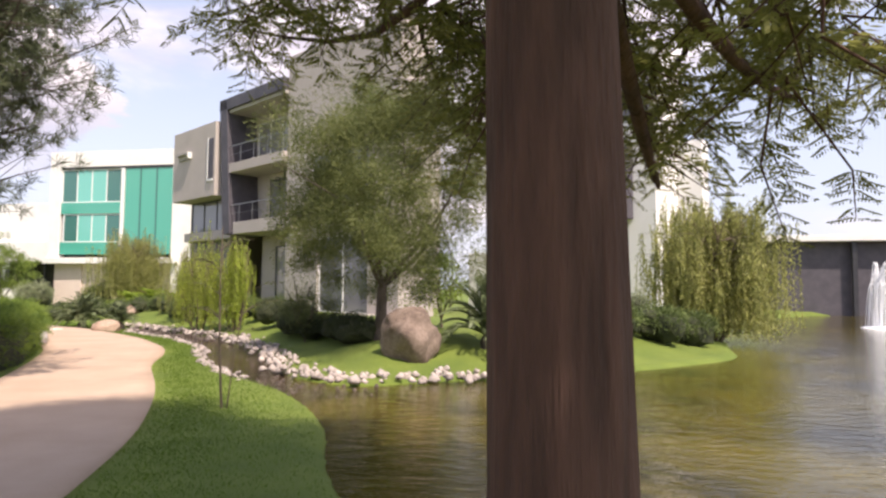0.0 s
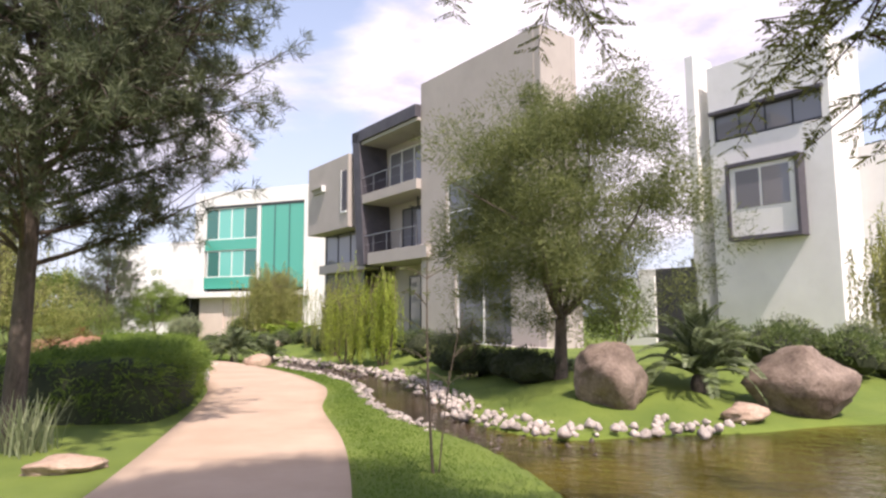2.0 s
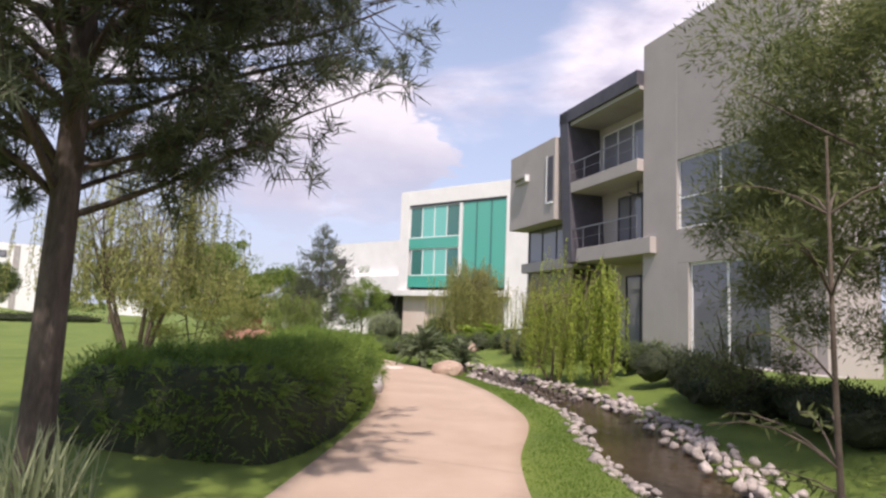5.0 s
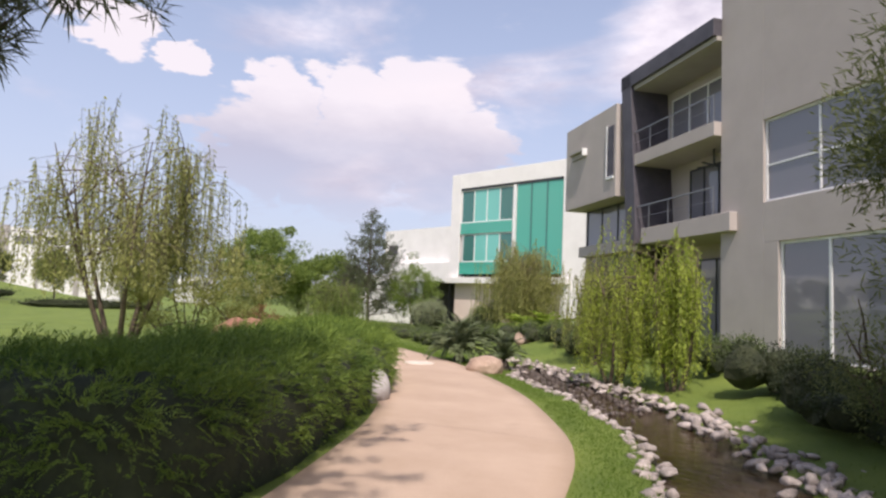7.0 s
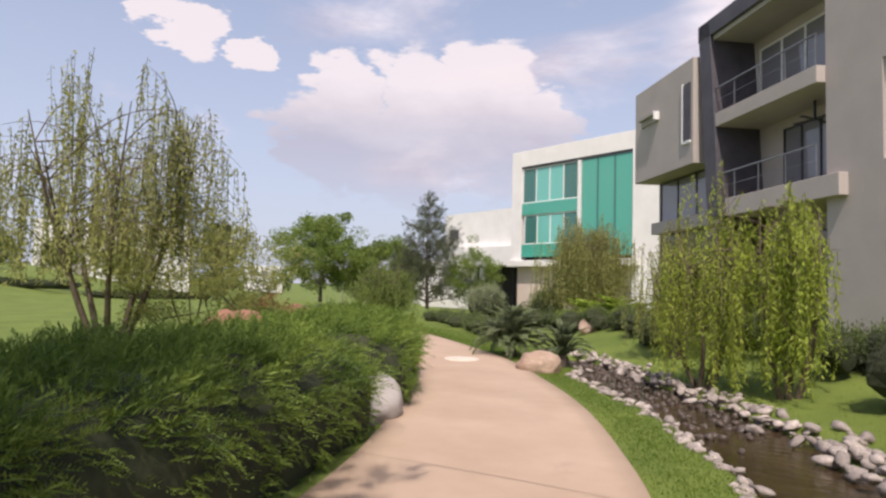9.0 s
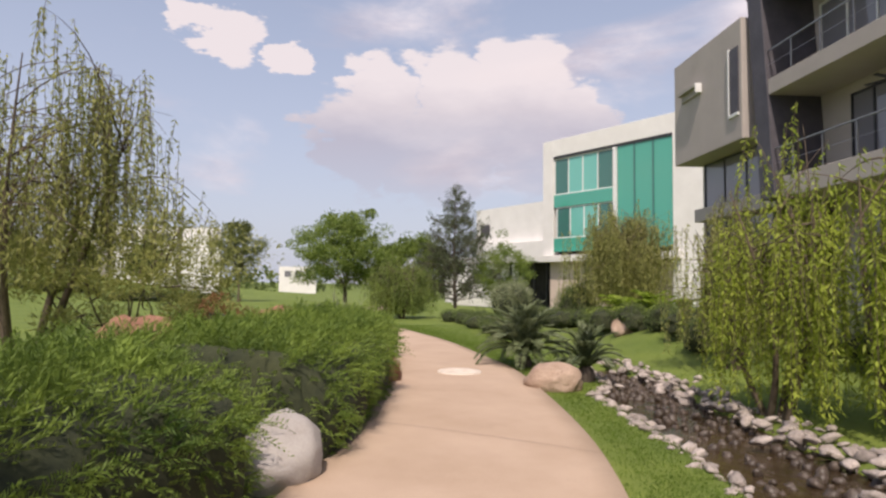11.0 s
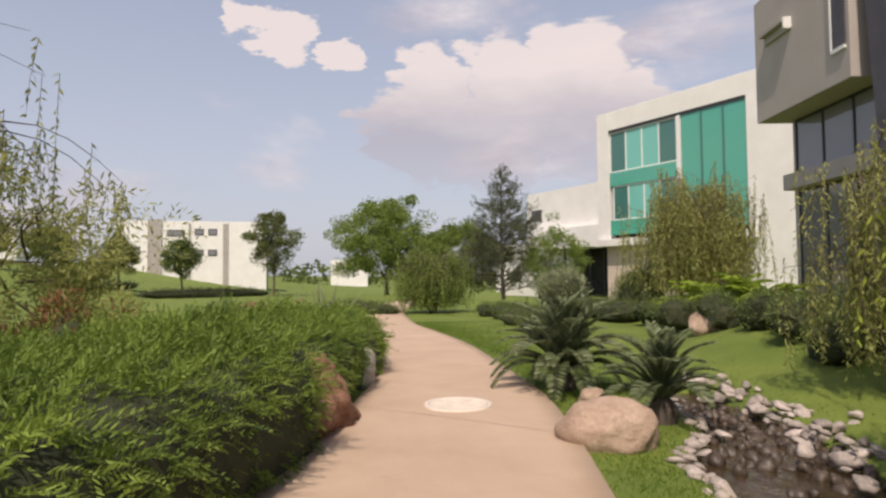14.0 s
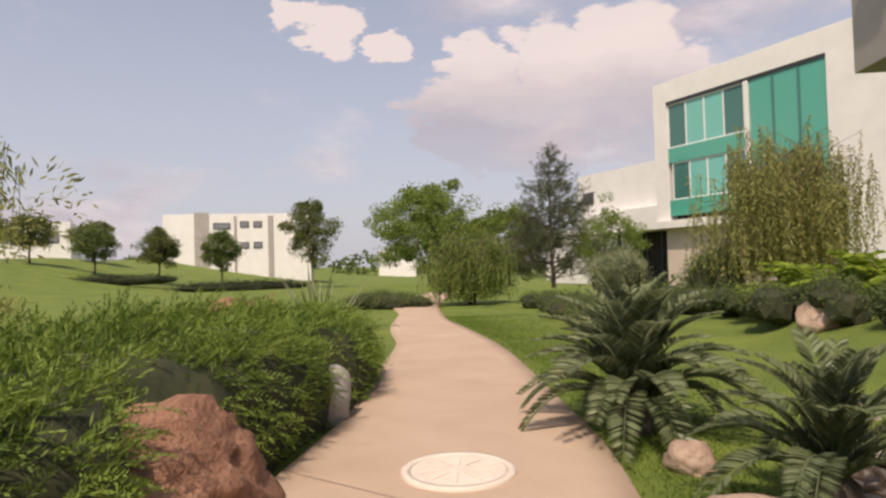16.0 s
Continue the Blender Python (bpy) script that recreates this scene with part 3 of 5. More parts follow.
def grey_house():
    h = thing("house", "taupe rendered three-storey house with slate-framed balconies", "house", frame_at(52.50, 19.22))
    # tall blank bay with the glass doors and one large window
    D = 11.0
    block("wall", (-28.18, -26.05, 0, 0.345, -0.3, 13.65), M_GREYWALL, h)
    block("wall", (-21.613, -19.977, 0, 0.345, -0.3, 13.65), M_GREYWALL, h)
    block("wall", (-26.05, -21.613, 0, 0.345, 8.1, 13.65), M_GREYWALL, h)
    block("wall", (-26.05, -21.613, 0, 0.345, 3.993, 5.34), M_GREYWALL, h)
    block("wall", (-26.05, -25.4, 0, 0.345, -0.3, 3.993), M_GREYWALL, h)
    block("wall", (-26.05, -21.613, 0, 0.345, -0.5, 0.3), M_GREYWALL, h)
    block("side_wall", (-19.977, -19.6, 0.02, 1.9, -0.3, 13.6), M_GREYWALL, h)
    block("rear_wall", (-27.8, -19.6, 1.9, 2.2, -0.3, 13.6), M_GREYWALL, h)
    block("side_wall", (-28.18, -27.8, 0.345, 1.9, -0.3, 13.6), M_GREYWALL, h)
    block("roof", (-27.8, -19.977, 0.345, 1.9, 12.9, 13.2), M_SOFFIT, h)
    block("terrace", (-27.189, -18.971, -1.5, 0, -0.6, 0.36), M_GREYWALL, h, "pale terrace step")
    window_unit(h, -26.05, -21.613, 5.34, 8.1, 0.1, 2, M_FRAME, [M_PANE], label="large white-framed window", rail=6.535)
    window_unit(h, -25.4, -21.613, 0.3, 3.993, 0.1, 2, M_FRAME, [M_PANE], 0.09, label="white-framed sliding glass door", name="sliding_door")
    for x in (-25.2, -23.3):
        part("curtain", data_of("curtain", box_bm([(x, x + 1.5, 0.36, 0.40, 0.32, 3.9)]), M_CURTAIN), h)
    # balconies within a leaning slate frame
    bm = box_bm([(-34.94, -34.1, -0.35, 1.9, 4.548, 12.472)], 0.02)
    for v in bm.verts:
        if v.co.z < 6:
            v.co.x += 0.7
    part("frame_post", data_of("frame_post", bm, M_SLATE), h, "dark slate upright of the balcony frame")
    block("frame_beam", (-34.94, -28.18, -0.35, 2.345, 11.879, 12.55), M_SLATE, h, "dark slate beam over the balcony")
    block("balcony_slab", (-34.1, -28.18, -0.3, 2.47, 8.1, 8.632), M_GREYWALL, h)
    block("balcony_slab", (-33.084, -27.313, -0.3, 2.47, 4.516, 5.182), M_GREYWALL, h)
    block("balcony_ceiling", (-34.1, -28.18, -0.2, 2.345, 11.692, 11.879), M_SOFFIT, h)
    for z0, z1, xa, xb, n in ((8.632, 11.3, -33.7, -28.5, 4), (5.182, 7.75, -32.3, -28.5, 4)):
        window_unit(h, xa, xb, z0, z1, 1.55, n, M_FRAME if z0 > 7 else M_DARKFRAME, [M_PANE], label="balcony glass doors", name="balcony_door")
        block("back_wall", (-34.1, xa, 1.55, 1.9, z0, z1 + 0.4), M_GREYWALL, h)
        block("back_wall", (xb, -27.8, 1.55, 1.9, z0, z1 + 0.4), M_GREYWALL, h)
        block("back_wall", (xa, xb, 1.55, 1.9, z1, z1 + 0.42), M_GREYWALL, h)
        railing(h, -34.0, -28.28, -0.25, z0, 1.05, 4)
    block("ground_wall", (-33.891, -28.18, 2.095, 2.47, -0.5, 4.548), M_GREYWALL, h)
    window_unit(h, -32.231, -28.82, 0.2, 3.914, 1.97, 3, M_DARKFRAME, [M_PANE], label="dark-framed garden door", name="garden_door")
    # fan under the upper slab
    fan = part("ceiling_fan", data_of("fan_rod", box_bm([(-29.918, -29.854, 0.932, 1.007, 7.444, 8.1)], 0.01), M_DARKFRAME), h, "dark ceiling fan at rest")
    for k in range(4):
        bm = box_bm([(0.06, 0.75, -0.07, 0.07, -0.012, 0.012)], 0.01)
        part("fan_blade", data_of("fan_blade", bm, M_DARKFRAME), fan, at=pose(-29.886, 0.97, 7.46, 6, 0, 90 * k + 20))
    # jutting blank box with its lamp, over a glazed corner
    bm = box_bm([(-40.62, -35.053, -0.5, 6.845, 6.92, 11.38)], 0.02)
    part("upper_box", data_of("upper_box", bm, M_GREYWALL), h)
    block("slot_recess", (-35.848, -35.224, -0.54, -0.502, 7.913, 10.382), M_SLATE, h, "narrow dark slot window", 0)
    part("slot_frame", data_of("slot_frame", box_bm([(-35.904, -35.836, -0.57, -0.5, 7.819, 10.44), (-35.904, -35.224, -0.57, -0.5, 7.819, 7.931)]), M_FRAME), h)
    lamp = part("wall_lamp", data_of("lamp_body", box_bm([(-39.734, -38.158, -0.78, -0.5, 9.764, 9.912), (-39.734, -38.158, -0.6, -0.5, 9.492, 9.764)], 0.01), M_SOFFIT), h, "long wall-mounted lamp housing")
    part("diffuser", data_of("lamp_cap", box_bm([(-38.158, -38.06, -0.76, -0.5, 9.515, 9.9)], 0.01), M_FRAME), lamp)
    window_unit(h, -40.128, -35.11, 4.944, 6.899, 0.595, 3, M_DARKFRAME, [M_PANE], label="dark-framed corner glazing")
    block("sill_band", (-40.325, -34.273, 0.22, 1.22, 4.39, 4.944), M_GREYWALL, h)
    window_unit(h, -40.128, -35.11, 0.1, 4.39, 0.657, 3, M_DARKFRAME, [M_PANE], label="dark-framed corner glazing")
    # sheet behind the corner glazing, blackened to imitate an unlit room
    block("inner_wall", (-40.15, -28.15, 6.22, 6.595, -0.5, 6.899), M_ROOM_SHADE, h, "", 0)
    block("rear_wall", (-40.5, -27.8, D, D + 0.3, -0.3, 11.0), M_GREYWALL, h)
    block("side_wall", (-28.1, -27.8, 2.7, D, -0.3, 11.0), M_GREYWALL, h)
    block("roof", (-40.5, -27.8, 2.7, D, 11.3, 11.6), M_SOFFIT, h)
    block("side_wall", (-40.5, -40.2, 0.72, D, -0.3, 6.9), M_GREYWALL, h)
    # low set-back wing and dark gate beside the tall bay
    block("wing_wall", (-19.6, -17.8, 4.6, 4.95, -0.3, 3.2), M_WHITE, h, "low white set-back wing wall")
    block("gate", (-17.8, -16.0, 4.7, 4.85, -0.3, 3.5), M_DARKFRAME, h, "dark garden gate")


grey_house()


def teal_house():
    h = thing("house", "white cubic house with tall teal glass front", "house", frame_at(85.53, 53.11))
    x0, x1, zt = -46.78, -30.5, 14.2
    block("wall", (x0, -45.57, 0, 0.6, 4.15, zt), M_WHITE, h)
    block("wall", (-45.57, -33.92, 0, 0.6, 12.75, zt), M_WHITE, h)
    block("wall", (-33.92, x1, 0, 0.6, -1.2, zt), M_WHITE, h)
    block("side_wall", (x0, x0 + 0.35, 0.6, 14, 4.15, zt), M_WHITE, h)
    block("roof", (x0 + 0.35, x1, 0.6, 14, 13.5, 13.9), M_WHITE, h)
    block("rear_wall", (x0, x1, 14, 14.35, 4.15, zt), M_WHITE, h)
    block("rear_wall", (-45.7, x1, 14, 14.35, -1.2, 4.145), M_PINK, h)
    block("side_wall", (x1 - 0.35, x1, 0.6, 14, -1.2, zt - 0.02), M_WHITE, h)
    # top strip coloured dark to stand in for shadow, divider and floor bands
    part("top_track", data_of("top_track", box_bm([(-45.571, -33.92, 0.02, 0.224, 12.54, 12.756)]), M_DARKFRAME), h)
    block("divider", (-39.212, -38.885, -0.03, 0.354, 4.47, 12.54), M_FRAME, h, "white upright divider")
    pal = [M_TEALDARK, M_TEALPALE, M_TEALPALE, M_TEALDARK]
    window_unit(h, -45.53, -39.212, 9.363, 12.54, 0.12, 4, M_FRAME, pal, 0.10, label="upper row of teal panes")
    window_unit(h, -45.287, -39.212, 5.609, 8.291, 0.12, 4, M_FRAME, [M_TEALDARK, M_TEALPALE, M_TEALPALE, M_TEALDARK], 0.10, label="lower row of teal panes")
    for a, b in ((8.291, 9.363), (4.47, 5.609)):
        part("spandrel", data_of("spandrel", box_bm([(-45.53, -39.212, 0.06, 0.12, a, b)], 0.01), M_TEAL), h, "solid teal glass balustrade band")
    for i in range(3):
        a = -38.885 + i * 1.655
        part("tall_pane", data_of("tall_pane", box_bm([(a + 0.05, a + 1.60, 0.10, 0.13, 4.47, 12.54)], 0.005), M_TEAL), h, "tall teal glass panel")
        if i:
            part("mullion", data_of("mullion", box_bm([(a - 0.07, a + 0.06, 0.04, 0.2, 4.47, 12.54)]), M_TEALDARK), h)
    block("ledge", (x0 - 0.05, -33.2, -0.5, 0.6, 3.6, 4.15), M_WHITE, h, "projecting white ledge")
    block("lower_wall", (-46.11, -43.221, 0.224, 0.744, -1.3, 3.598), M_PINK, h, "pale pink lower wall")
    block("lower_wall", (-43.221, -39.819, 0.38, 0.874, -1.3, 3.598), M_PINK, h, "pale pink lower wall")
    block("lower_wall", (-39.819, -33.863, 1.134, 1.524, -1.3, 3.598), M_PINK, h)
    block("dark_side", (-46.11, -45.944, 0.744, 14.264, -1.3, 4.019), M_SLATE, h)
    # black sheet behind the teal panes, painted in place of room shade
    block("inside", (-45.53, -33.977, 0.744, 0.874, 4.169, 12.648), M_ROOM_SHADE, h, "", 0)


teal_house()


def white_house():
    """The white house beyond the cedar, with a framed bay window."""
    h = thing("house", "white rendered house with grey-framed bay window", "house", frame_at(52.37, 29.83))
    block("wall", (-18.557, -13.05, 0, 0.459, 0, 9.959), M_WHITE, h)
    block("wall", (-18.557, -13.05, 0, 0.459, 11.362, 13.817), M_WHITE, h)
    block("wall", (-18.557, -18.328, 0, 0.459, 9.959, 11.362), M_WHITE, h)
    block("wall", (-13.394, -13.05, 0, 0.459, 9.959, 11.362), M_WHITE, h)
    block("side_wall", (-18.557, -18.213, 0.459, 2.983, 0, 13.747), M_WHITE, h)
    block("side_wall", (-13.394, -13.05, 0.459, 2.983, 0, 13.747), M_WHITE, h)
    block("roof", (-18.213, -13.394, 0.459, 2.983, 13.256, 13.606), M_WHITE, h)
    block("rear_wall", (-18.557, -13.05, 2.983, 3.328, 0, 13.747), M_WHITE, h)
    window_unit(h, -18.328, -13.394, 10.029, 11.292, 0.1, 4, M_DARKFRAME, [M_PANE], 0.06, label="strip of small upper windows")
    part("hood", data_of("hood", box_bm([(-18.443, -13.279, -0.25, 0.1, 11.292, 11.46)], 0.01), M_SLATE), h)
    # bay: white box with a slate rim and two panes over a white panel
    bay = part("bay_window", data_of("bay", box_bm([(-17.353, -14.369, -0.55, 0, 5.148, 8.416)], 0.01), M_WHITE), h, "projecting bay window with slate rim")
    part("rim", data_of("rim", box_bm([(-17.502, -17.353, -0.68, 0, 4.98, 8.599), (-14.369, -14.22, -0.68, 0, 4.98, 8.599),
                                       (-17.353, -14.369, -0.68, 0, 8.416, 8.599), (-17.353, -14.369, -0.68, 0, 4.98, 5.148)]), M_SLATE), bay)
    for a, b in ((-17.066, -15.976), (-15.861, -14.656)):
        part("pane", data_of("pane", box_bm([(a, b, -0.57, -0.552, 6.452, 8.206)]), M_PANE), bay)
    block("fin", (-19.533, -19.074, -0.3, 1.377, 0, 14.658), M_WHITE, h, "slender white fin wall")
    block("fin_link", (-19.074, -18.557, 0.918, 1.262, 0, 9.468), M_WHITE, h)
    # low garden walls and dark passage toward the neighbour
    block("gate_wall", (-20.967, -19.59, 1.721, 2.065, 0, 4.559), M_SLATE, h, "dark passage gate")
    block("garden_wall", (-22.918, -20.967, -0.2, 0.1, 0, 3.998), M_WHITE, h, "low white garden wall")
    block("garden_wall", (-22.459, -20.279, -1.8, -1.5, 0, 2.034), M_WHITE, h, "low white garden wall")
    # set-back wing with ribbed cladding
    block("wing", (-13.05, -11.788, 2.524, 3.328, 0, 9.047), M_WHITE, h)
    for i in range(5):
        block("rib", (-12.935 + i * 0.24, -12.82 + i * 0.24, 2.6, 2.7, 4.839, 8.767), M_GREYROCK, h, "", 0)


white_house()


def angular_house():
    """White house behind the far pine: a slanted upper mass over a recessed dark ground floor."""
    h = thing("house", "white angular house with dark recessed entrance", "house", pose(2.31, -4.62, -0.5) @ Matrix.Scale(1.33, 4) @ frame_at(82.83, 49.5))
    bm = bmesh.new()
    outline = [(-44, 0), (-44, 13), (-66, 13), (-57.0, 0)]
    low = [bm.verts.new((x, y, 4.4)) for x, y in outline]
    top = [bm.verts.new((x, y, 8.7 if y < 5 else 8.4)) for x, y in outline]
    bm.faces.new(low), bm.faces.new(top[::-1])
    for i in range(4):
        bm.faces.new((low[i - 1], low[i], top[i], top[i - 1]))
    bmesh.ops.recalc_face_normals(bm, faces=bm.faces[:])
    part("upper_mass", data_of("upper_mass", bm, M_WHITE), h)
    block("upper_window", (-56.3, -54.9, -0.06, 0.02, 6.2, 7.2), M_SLATE, h, "", 0)
    block("parapet", (-55.5, -44, -0.8, 2, 3.6, 5.3), M_WHITE, h)
    block("lower_wall", (-64, -53.6, 1.2, 1.5, -0.3, 4.4), M_WHITE, h)
    # back of the entrance, its shade painted as near-black colour
    block("recess", (-53.6, -44, 2.4, 2.7, -0.3, 4.4), M_ROOM_SHADE, h)
    for i in range(5):
        x = -53.4 + i * 1.6
        block("post", (x, x + 0.12, 1.2, 1.35, -0.3, 3.6), M_DARKFRAME, h, "", 0)
    block("low_wall", (-56, -46, -3.5, -3.2, -0.3, 1.4), M_WHITE, h)


angular_house()


def far_house(at, width, depth, height, label, stripes=True, name="house"):
    h = thing(name, label, "house", at)
    block("wall", (0, width, 0, depth, -2, height), M_WHITE, h, "", 0.02)
    if stripes:
        for a, b, z0, z1, m in ((0.205, 0.30, 0.18, 1.02, M_GREYROCK), (0.47, 0.485, 0.15, 0.97, M_GREYROCK), (0.70, 0.735, 0.05, 0.97, M_GREYROCK)):
            block("panel", (a * width, b * width, -0.12, 0.0, z0 * height, z1 * height), m, h, "", 0)
        for x, z, w in ((0.33, 0.78, 0.115), (0.51, 0.80, 0.06), (0.60, 0.80, 0.06), (0.51, 0.50, 0.06), (0.60, 0.50, 0.06)):
            wn = part("window", data_of("window_frame", box_bm([(x * width, (x + w) * width, -0.06, 0.0, z * height, z * height + 0.9)]), M_DARKFRAME), h)
            part("pane", data_of("pane", box_bm([(x * width + 0.12, (x + w) * width - 0.12, -0.09, -0.061, z * height + 0.12, z * height + 0.78)]), M_PANE), wn)
    else:
        for i in range(3):
            x = width * (0.15 + 0.28 * i)
            wn = part("window", data_of("window_frame", box_bm([(x, x + width * 0.16, -0.06, 0.0, height * 0.55, height * 0.8)]), M_DARKFRAME), h)
            part("pane", data_of("pane", box_bm([(x + 0.1, x + width * 0.16 - 0.1, -0.09, -0.061, height * 0.57, height * 0.78)]), M_PANE), wn)
    return h


# local x runs to the right as seen from the path
far_house(pose(-103.0, 31.2, -0.3, 0, 0, 70), 19.5, 12, 9.6, "white three-storey apartment house with grey upright panels")
# thin sheet that makes the right flank darker than the front
block("dark_flank", (19.52, 19.7, 0.2, 11.8, -2, 9.55), M_SLATE, bpy.data.objects["house.004"], "thin dark sheet on the flank", 0)
far_house(pose(-150, 86, 0, 0, 0, 62), 9, 8, 5.6, "small white house far behind trees", False)
far_house(pose(-118, 10, 2.5, 0, 0, 80), 11, 9, 6.6, "white house far behind garden trees", False)
far_house(pose(-30, -2.0, 2.2, 0, 0, 95), 12, 9, 4.6, "white house beyond the rising lawn", False)
far_house(pose(-80, 83, -1, 0, 0, 45), 12, 10, 6.6, "low white house behind the pine", False)


def pond_pavilion():
    h = thing("pavilion", "low dark grey building with white roof edge beyond the pond", "building", pose(14, 46, 0.2, 0, 0, -8))
    block("wall", (0, 26, 0, 8, -0.5, 4.6), M_SLATE, h)
    block("roof_edge", (-0.6, 26.6, -0.8, 8, 4.6, 5.0), M_WHITE, h)
    block("post", (1.4, 1.7, -0.5, -0.2, -0.5, 4.6), M_DARKFRAME, h)
    block("post", (9.4, 9.7, -0.5, -0.2, -0.5, 4.6), M_DARKFRAME, h)


pond_pavilion()


# ---- plants ----
def up_chain(base, top, r0, r1, rng, bend=0.15, n=7):
    a, b = Vector(base), Vector(top)
    out = []
    wob = Vector(rng.normal(size=3)) * bend
    for i in range(n + 1):
        t = i / n
        out.append((a.lerp(b, t) + wob * math.sin(math.pi * t), r0 + (r1 - r0) * t))
    return out


def tree_thing(name, label, category, at, wood, wood_mat, leaf, leaf_mat, group="", sides=7):
    t = thing(name, label, category, at, group)
    v, f = tubes(wood[:1], 14)
    part("trunk", arrays("trunk", v, f, wood_mat, True), t)
    big = sorted(range(1, len(wood)), key=lambda i: -wood[i][0][1])[:24]
    for i in big:
        part("limb", arrays("limb", *tubes([wood[i]], sides), wood_mat, True), t)
    rest = [c for i, c in enumerate(wood) if i and i not in set(big)]
    if rest:
        tagged(part("twig_mass", arrays("twig_mass", *tubes(rest, 4), wood_mat, True), t), kind="stuff")
    part("crown", arrays("crown", *leaf, leaf_mat), t)
    return t


def pine_tree(at, height, first, reach, seed, label, tufts=9, needles=22, tip=0.25, length=0.17, rise=(0.05, 0.38), fine=0.0165, full=1.0):
    """A pine: whorls of rising limbs, twigs, and brushes of needles."""
    rng = np.random.default_rng(seed)
    wood = [up_chain((0, 0, -0.1), (0.1 * rng.normal(), 0.1 * rng.normal(), height), 0.037 * height / 2.3, 0.02, rng, 0.12, 10)]
    pts, ways = [], []
    z = first
    while z < height - 0.2:
        k = int(rng.integers(4, 7))
        turn = rng.uniform(0, 6.28)
        for i in range(k):
            w = turn + 6.28 * i / k + rng.normal() * 0.25
            s = (1 - ((z - first) / (height - first)) ** 1.25) * min(1.0, full + (1 - full) * (z - first) / 1.3)
            ln = (reach * s + tip) * rng.uniform(0.7, 1.12)
            base = Vector((0, 0, z + rng.normal() * 0.1))
            out = Vector((math.cos(w), math.sin(w), 0))
            end = base + out * ln + Vector((0, 0, ln * rng.uniform(*rise)))
            limb = up_chain(base, end, 0.012 + 0.012 * ln, 0.008, rng, 0.08 * ln, 5)
            wood.append(limb)
            for j in range(max(3, int(tufts * ln))):
                t = rng.uniform(0.25, 1.0) ** 0.7
                p = base.lerp(end, t) + Vector(rng.normal(size=3)) * (0.10 + 0.13 * ln * t)
                q = p + out * 0.12 + Vector((0, 0, 0.1)) + Vector(rng.normal(size=3)) * 0.08
                wood.append([(base.lerp(end, max(0, t - 0.12)), 0.008), (p, 0.006), (q, 0.004)])
                for a, b in ((p, q), (base.lerp(end, t), p)):
                    pts.append(a.lerp(b, 0.8))
                    ways.append((b - a).normalized())
        z += rng.uniform(0.28, 0.42) * max(0.7, height / 9)
    p = np.repeat(np.array([tuple(v) for v in pts]), needles, 0)
    d = np.repeat(np.array([tuple(v) for v in ways]), needles, 0)
    d = d * 0.55 + ball_points(len(p), rng) * 0.85
    p = p + rng.normal(size=p.shape) * 0.035
    leaf = leaves(p, d, length * rng.uniform(0.6, 1.15, len(p)), fine, rng)
    return tree_thing("pine_tree", label, "tree", at, wood, M_PINEBARK, leaf, M_PINE, sides=4)


def clump_tree(name, at, height, fork, spread, seed, label, leaf_mat, wood_mat=M_TWIG, limbs=7, clumps=60, per=220, size=0.07, clump=0.42, trunk=0.12, lean=(0, 0), flat=1.0, droop=0.0, top=1.0, width=0.32):
    """A leafy tree: forked trunk, limbs, and many small clumps of leaves with gaps between them."""
    rng = np.random.default_rng(seed)
    fork_pt = Vector((lean[0] * 0.4, lean[1] * 0.4, fork))
    wood = [up_chain((0, 0, -0.15), fork_pt, trunk, trunk * 0.7, rng, 0.05, 6)]
    centres = []
    for i in range(limbs):
        w = 6.28 * i / limbs + rng.normal() * 0.3
        el = rng.uniform(0.35, 1.0)
        end = Vector((lean[0] + math.cos(w) * spread * (0.78 - 0.42 * el), lean[1] + math.sin(w) * spread * (0.78 - 0.42 * el), fork + (height - fork) * el * 0.9))
        wood.append(up_chain(fork_pt, end, trunk * 0.42, 0.010, rng, 0.12 * spread, 6))
        for j in range(3):
            t = rng.uniform(0.4, 0.9)
            a = fork_pt.lerp(end, t)
            b = a + Vector(rng.normal(size=3)) * spread * 0.2 + Vector((0, 0, 0.2))
            wood.append(up_chain(a, b, 0.02, 0.006, rng, 0.05, 3))
    mid = fork + (height - fork) * 0.5
    for i in range(clumps):
        v = ball_points(1, rng)[0]
        v = v * rng.uniform(0.4, 1.0) ** 0.5 * (0.92 + 0.55 * noise.noise(Vector(v) * 1.6 + Vector((seed, 0, 0))))
        zz = v[2] * (height - fork) * 0.5 * flat
        k = spread * (1 - 0.35 * max(0, v[2]) * top)
        centres.append((lean[0] + v[0] * k, lean[1] + v[1] * k, mid + zz))
    c = np.repeat(np.array(centres), per, 0)
    scale = np.repeat(rng.uniform(0.45, 1.4, clumps), per)
    v = ball_points(len(c), rng) * (rng.uniform(0, 1, len(c)) ** 0.45 * clump * scale)[:, None]
    v[:, 2] *= 0.75
    d = v / np.maximum(np.linalg.norm(v, axis=1, keepdims=True), 1e-6) + rng.normal(size=v.shape) * 0.7
    d[:, 2] += 0.2 - droop
    leaf = leaves(c + v, d, size * rng.uniform(0.6, 1.3, len(c)), size * width * 0.6, rng)
    return tree_thing(name, label, "tree" if height > 2.2 else "shrub", at, wood, wood_mat, leaf, leaf_mat, sides=5)


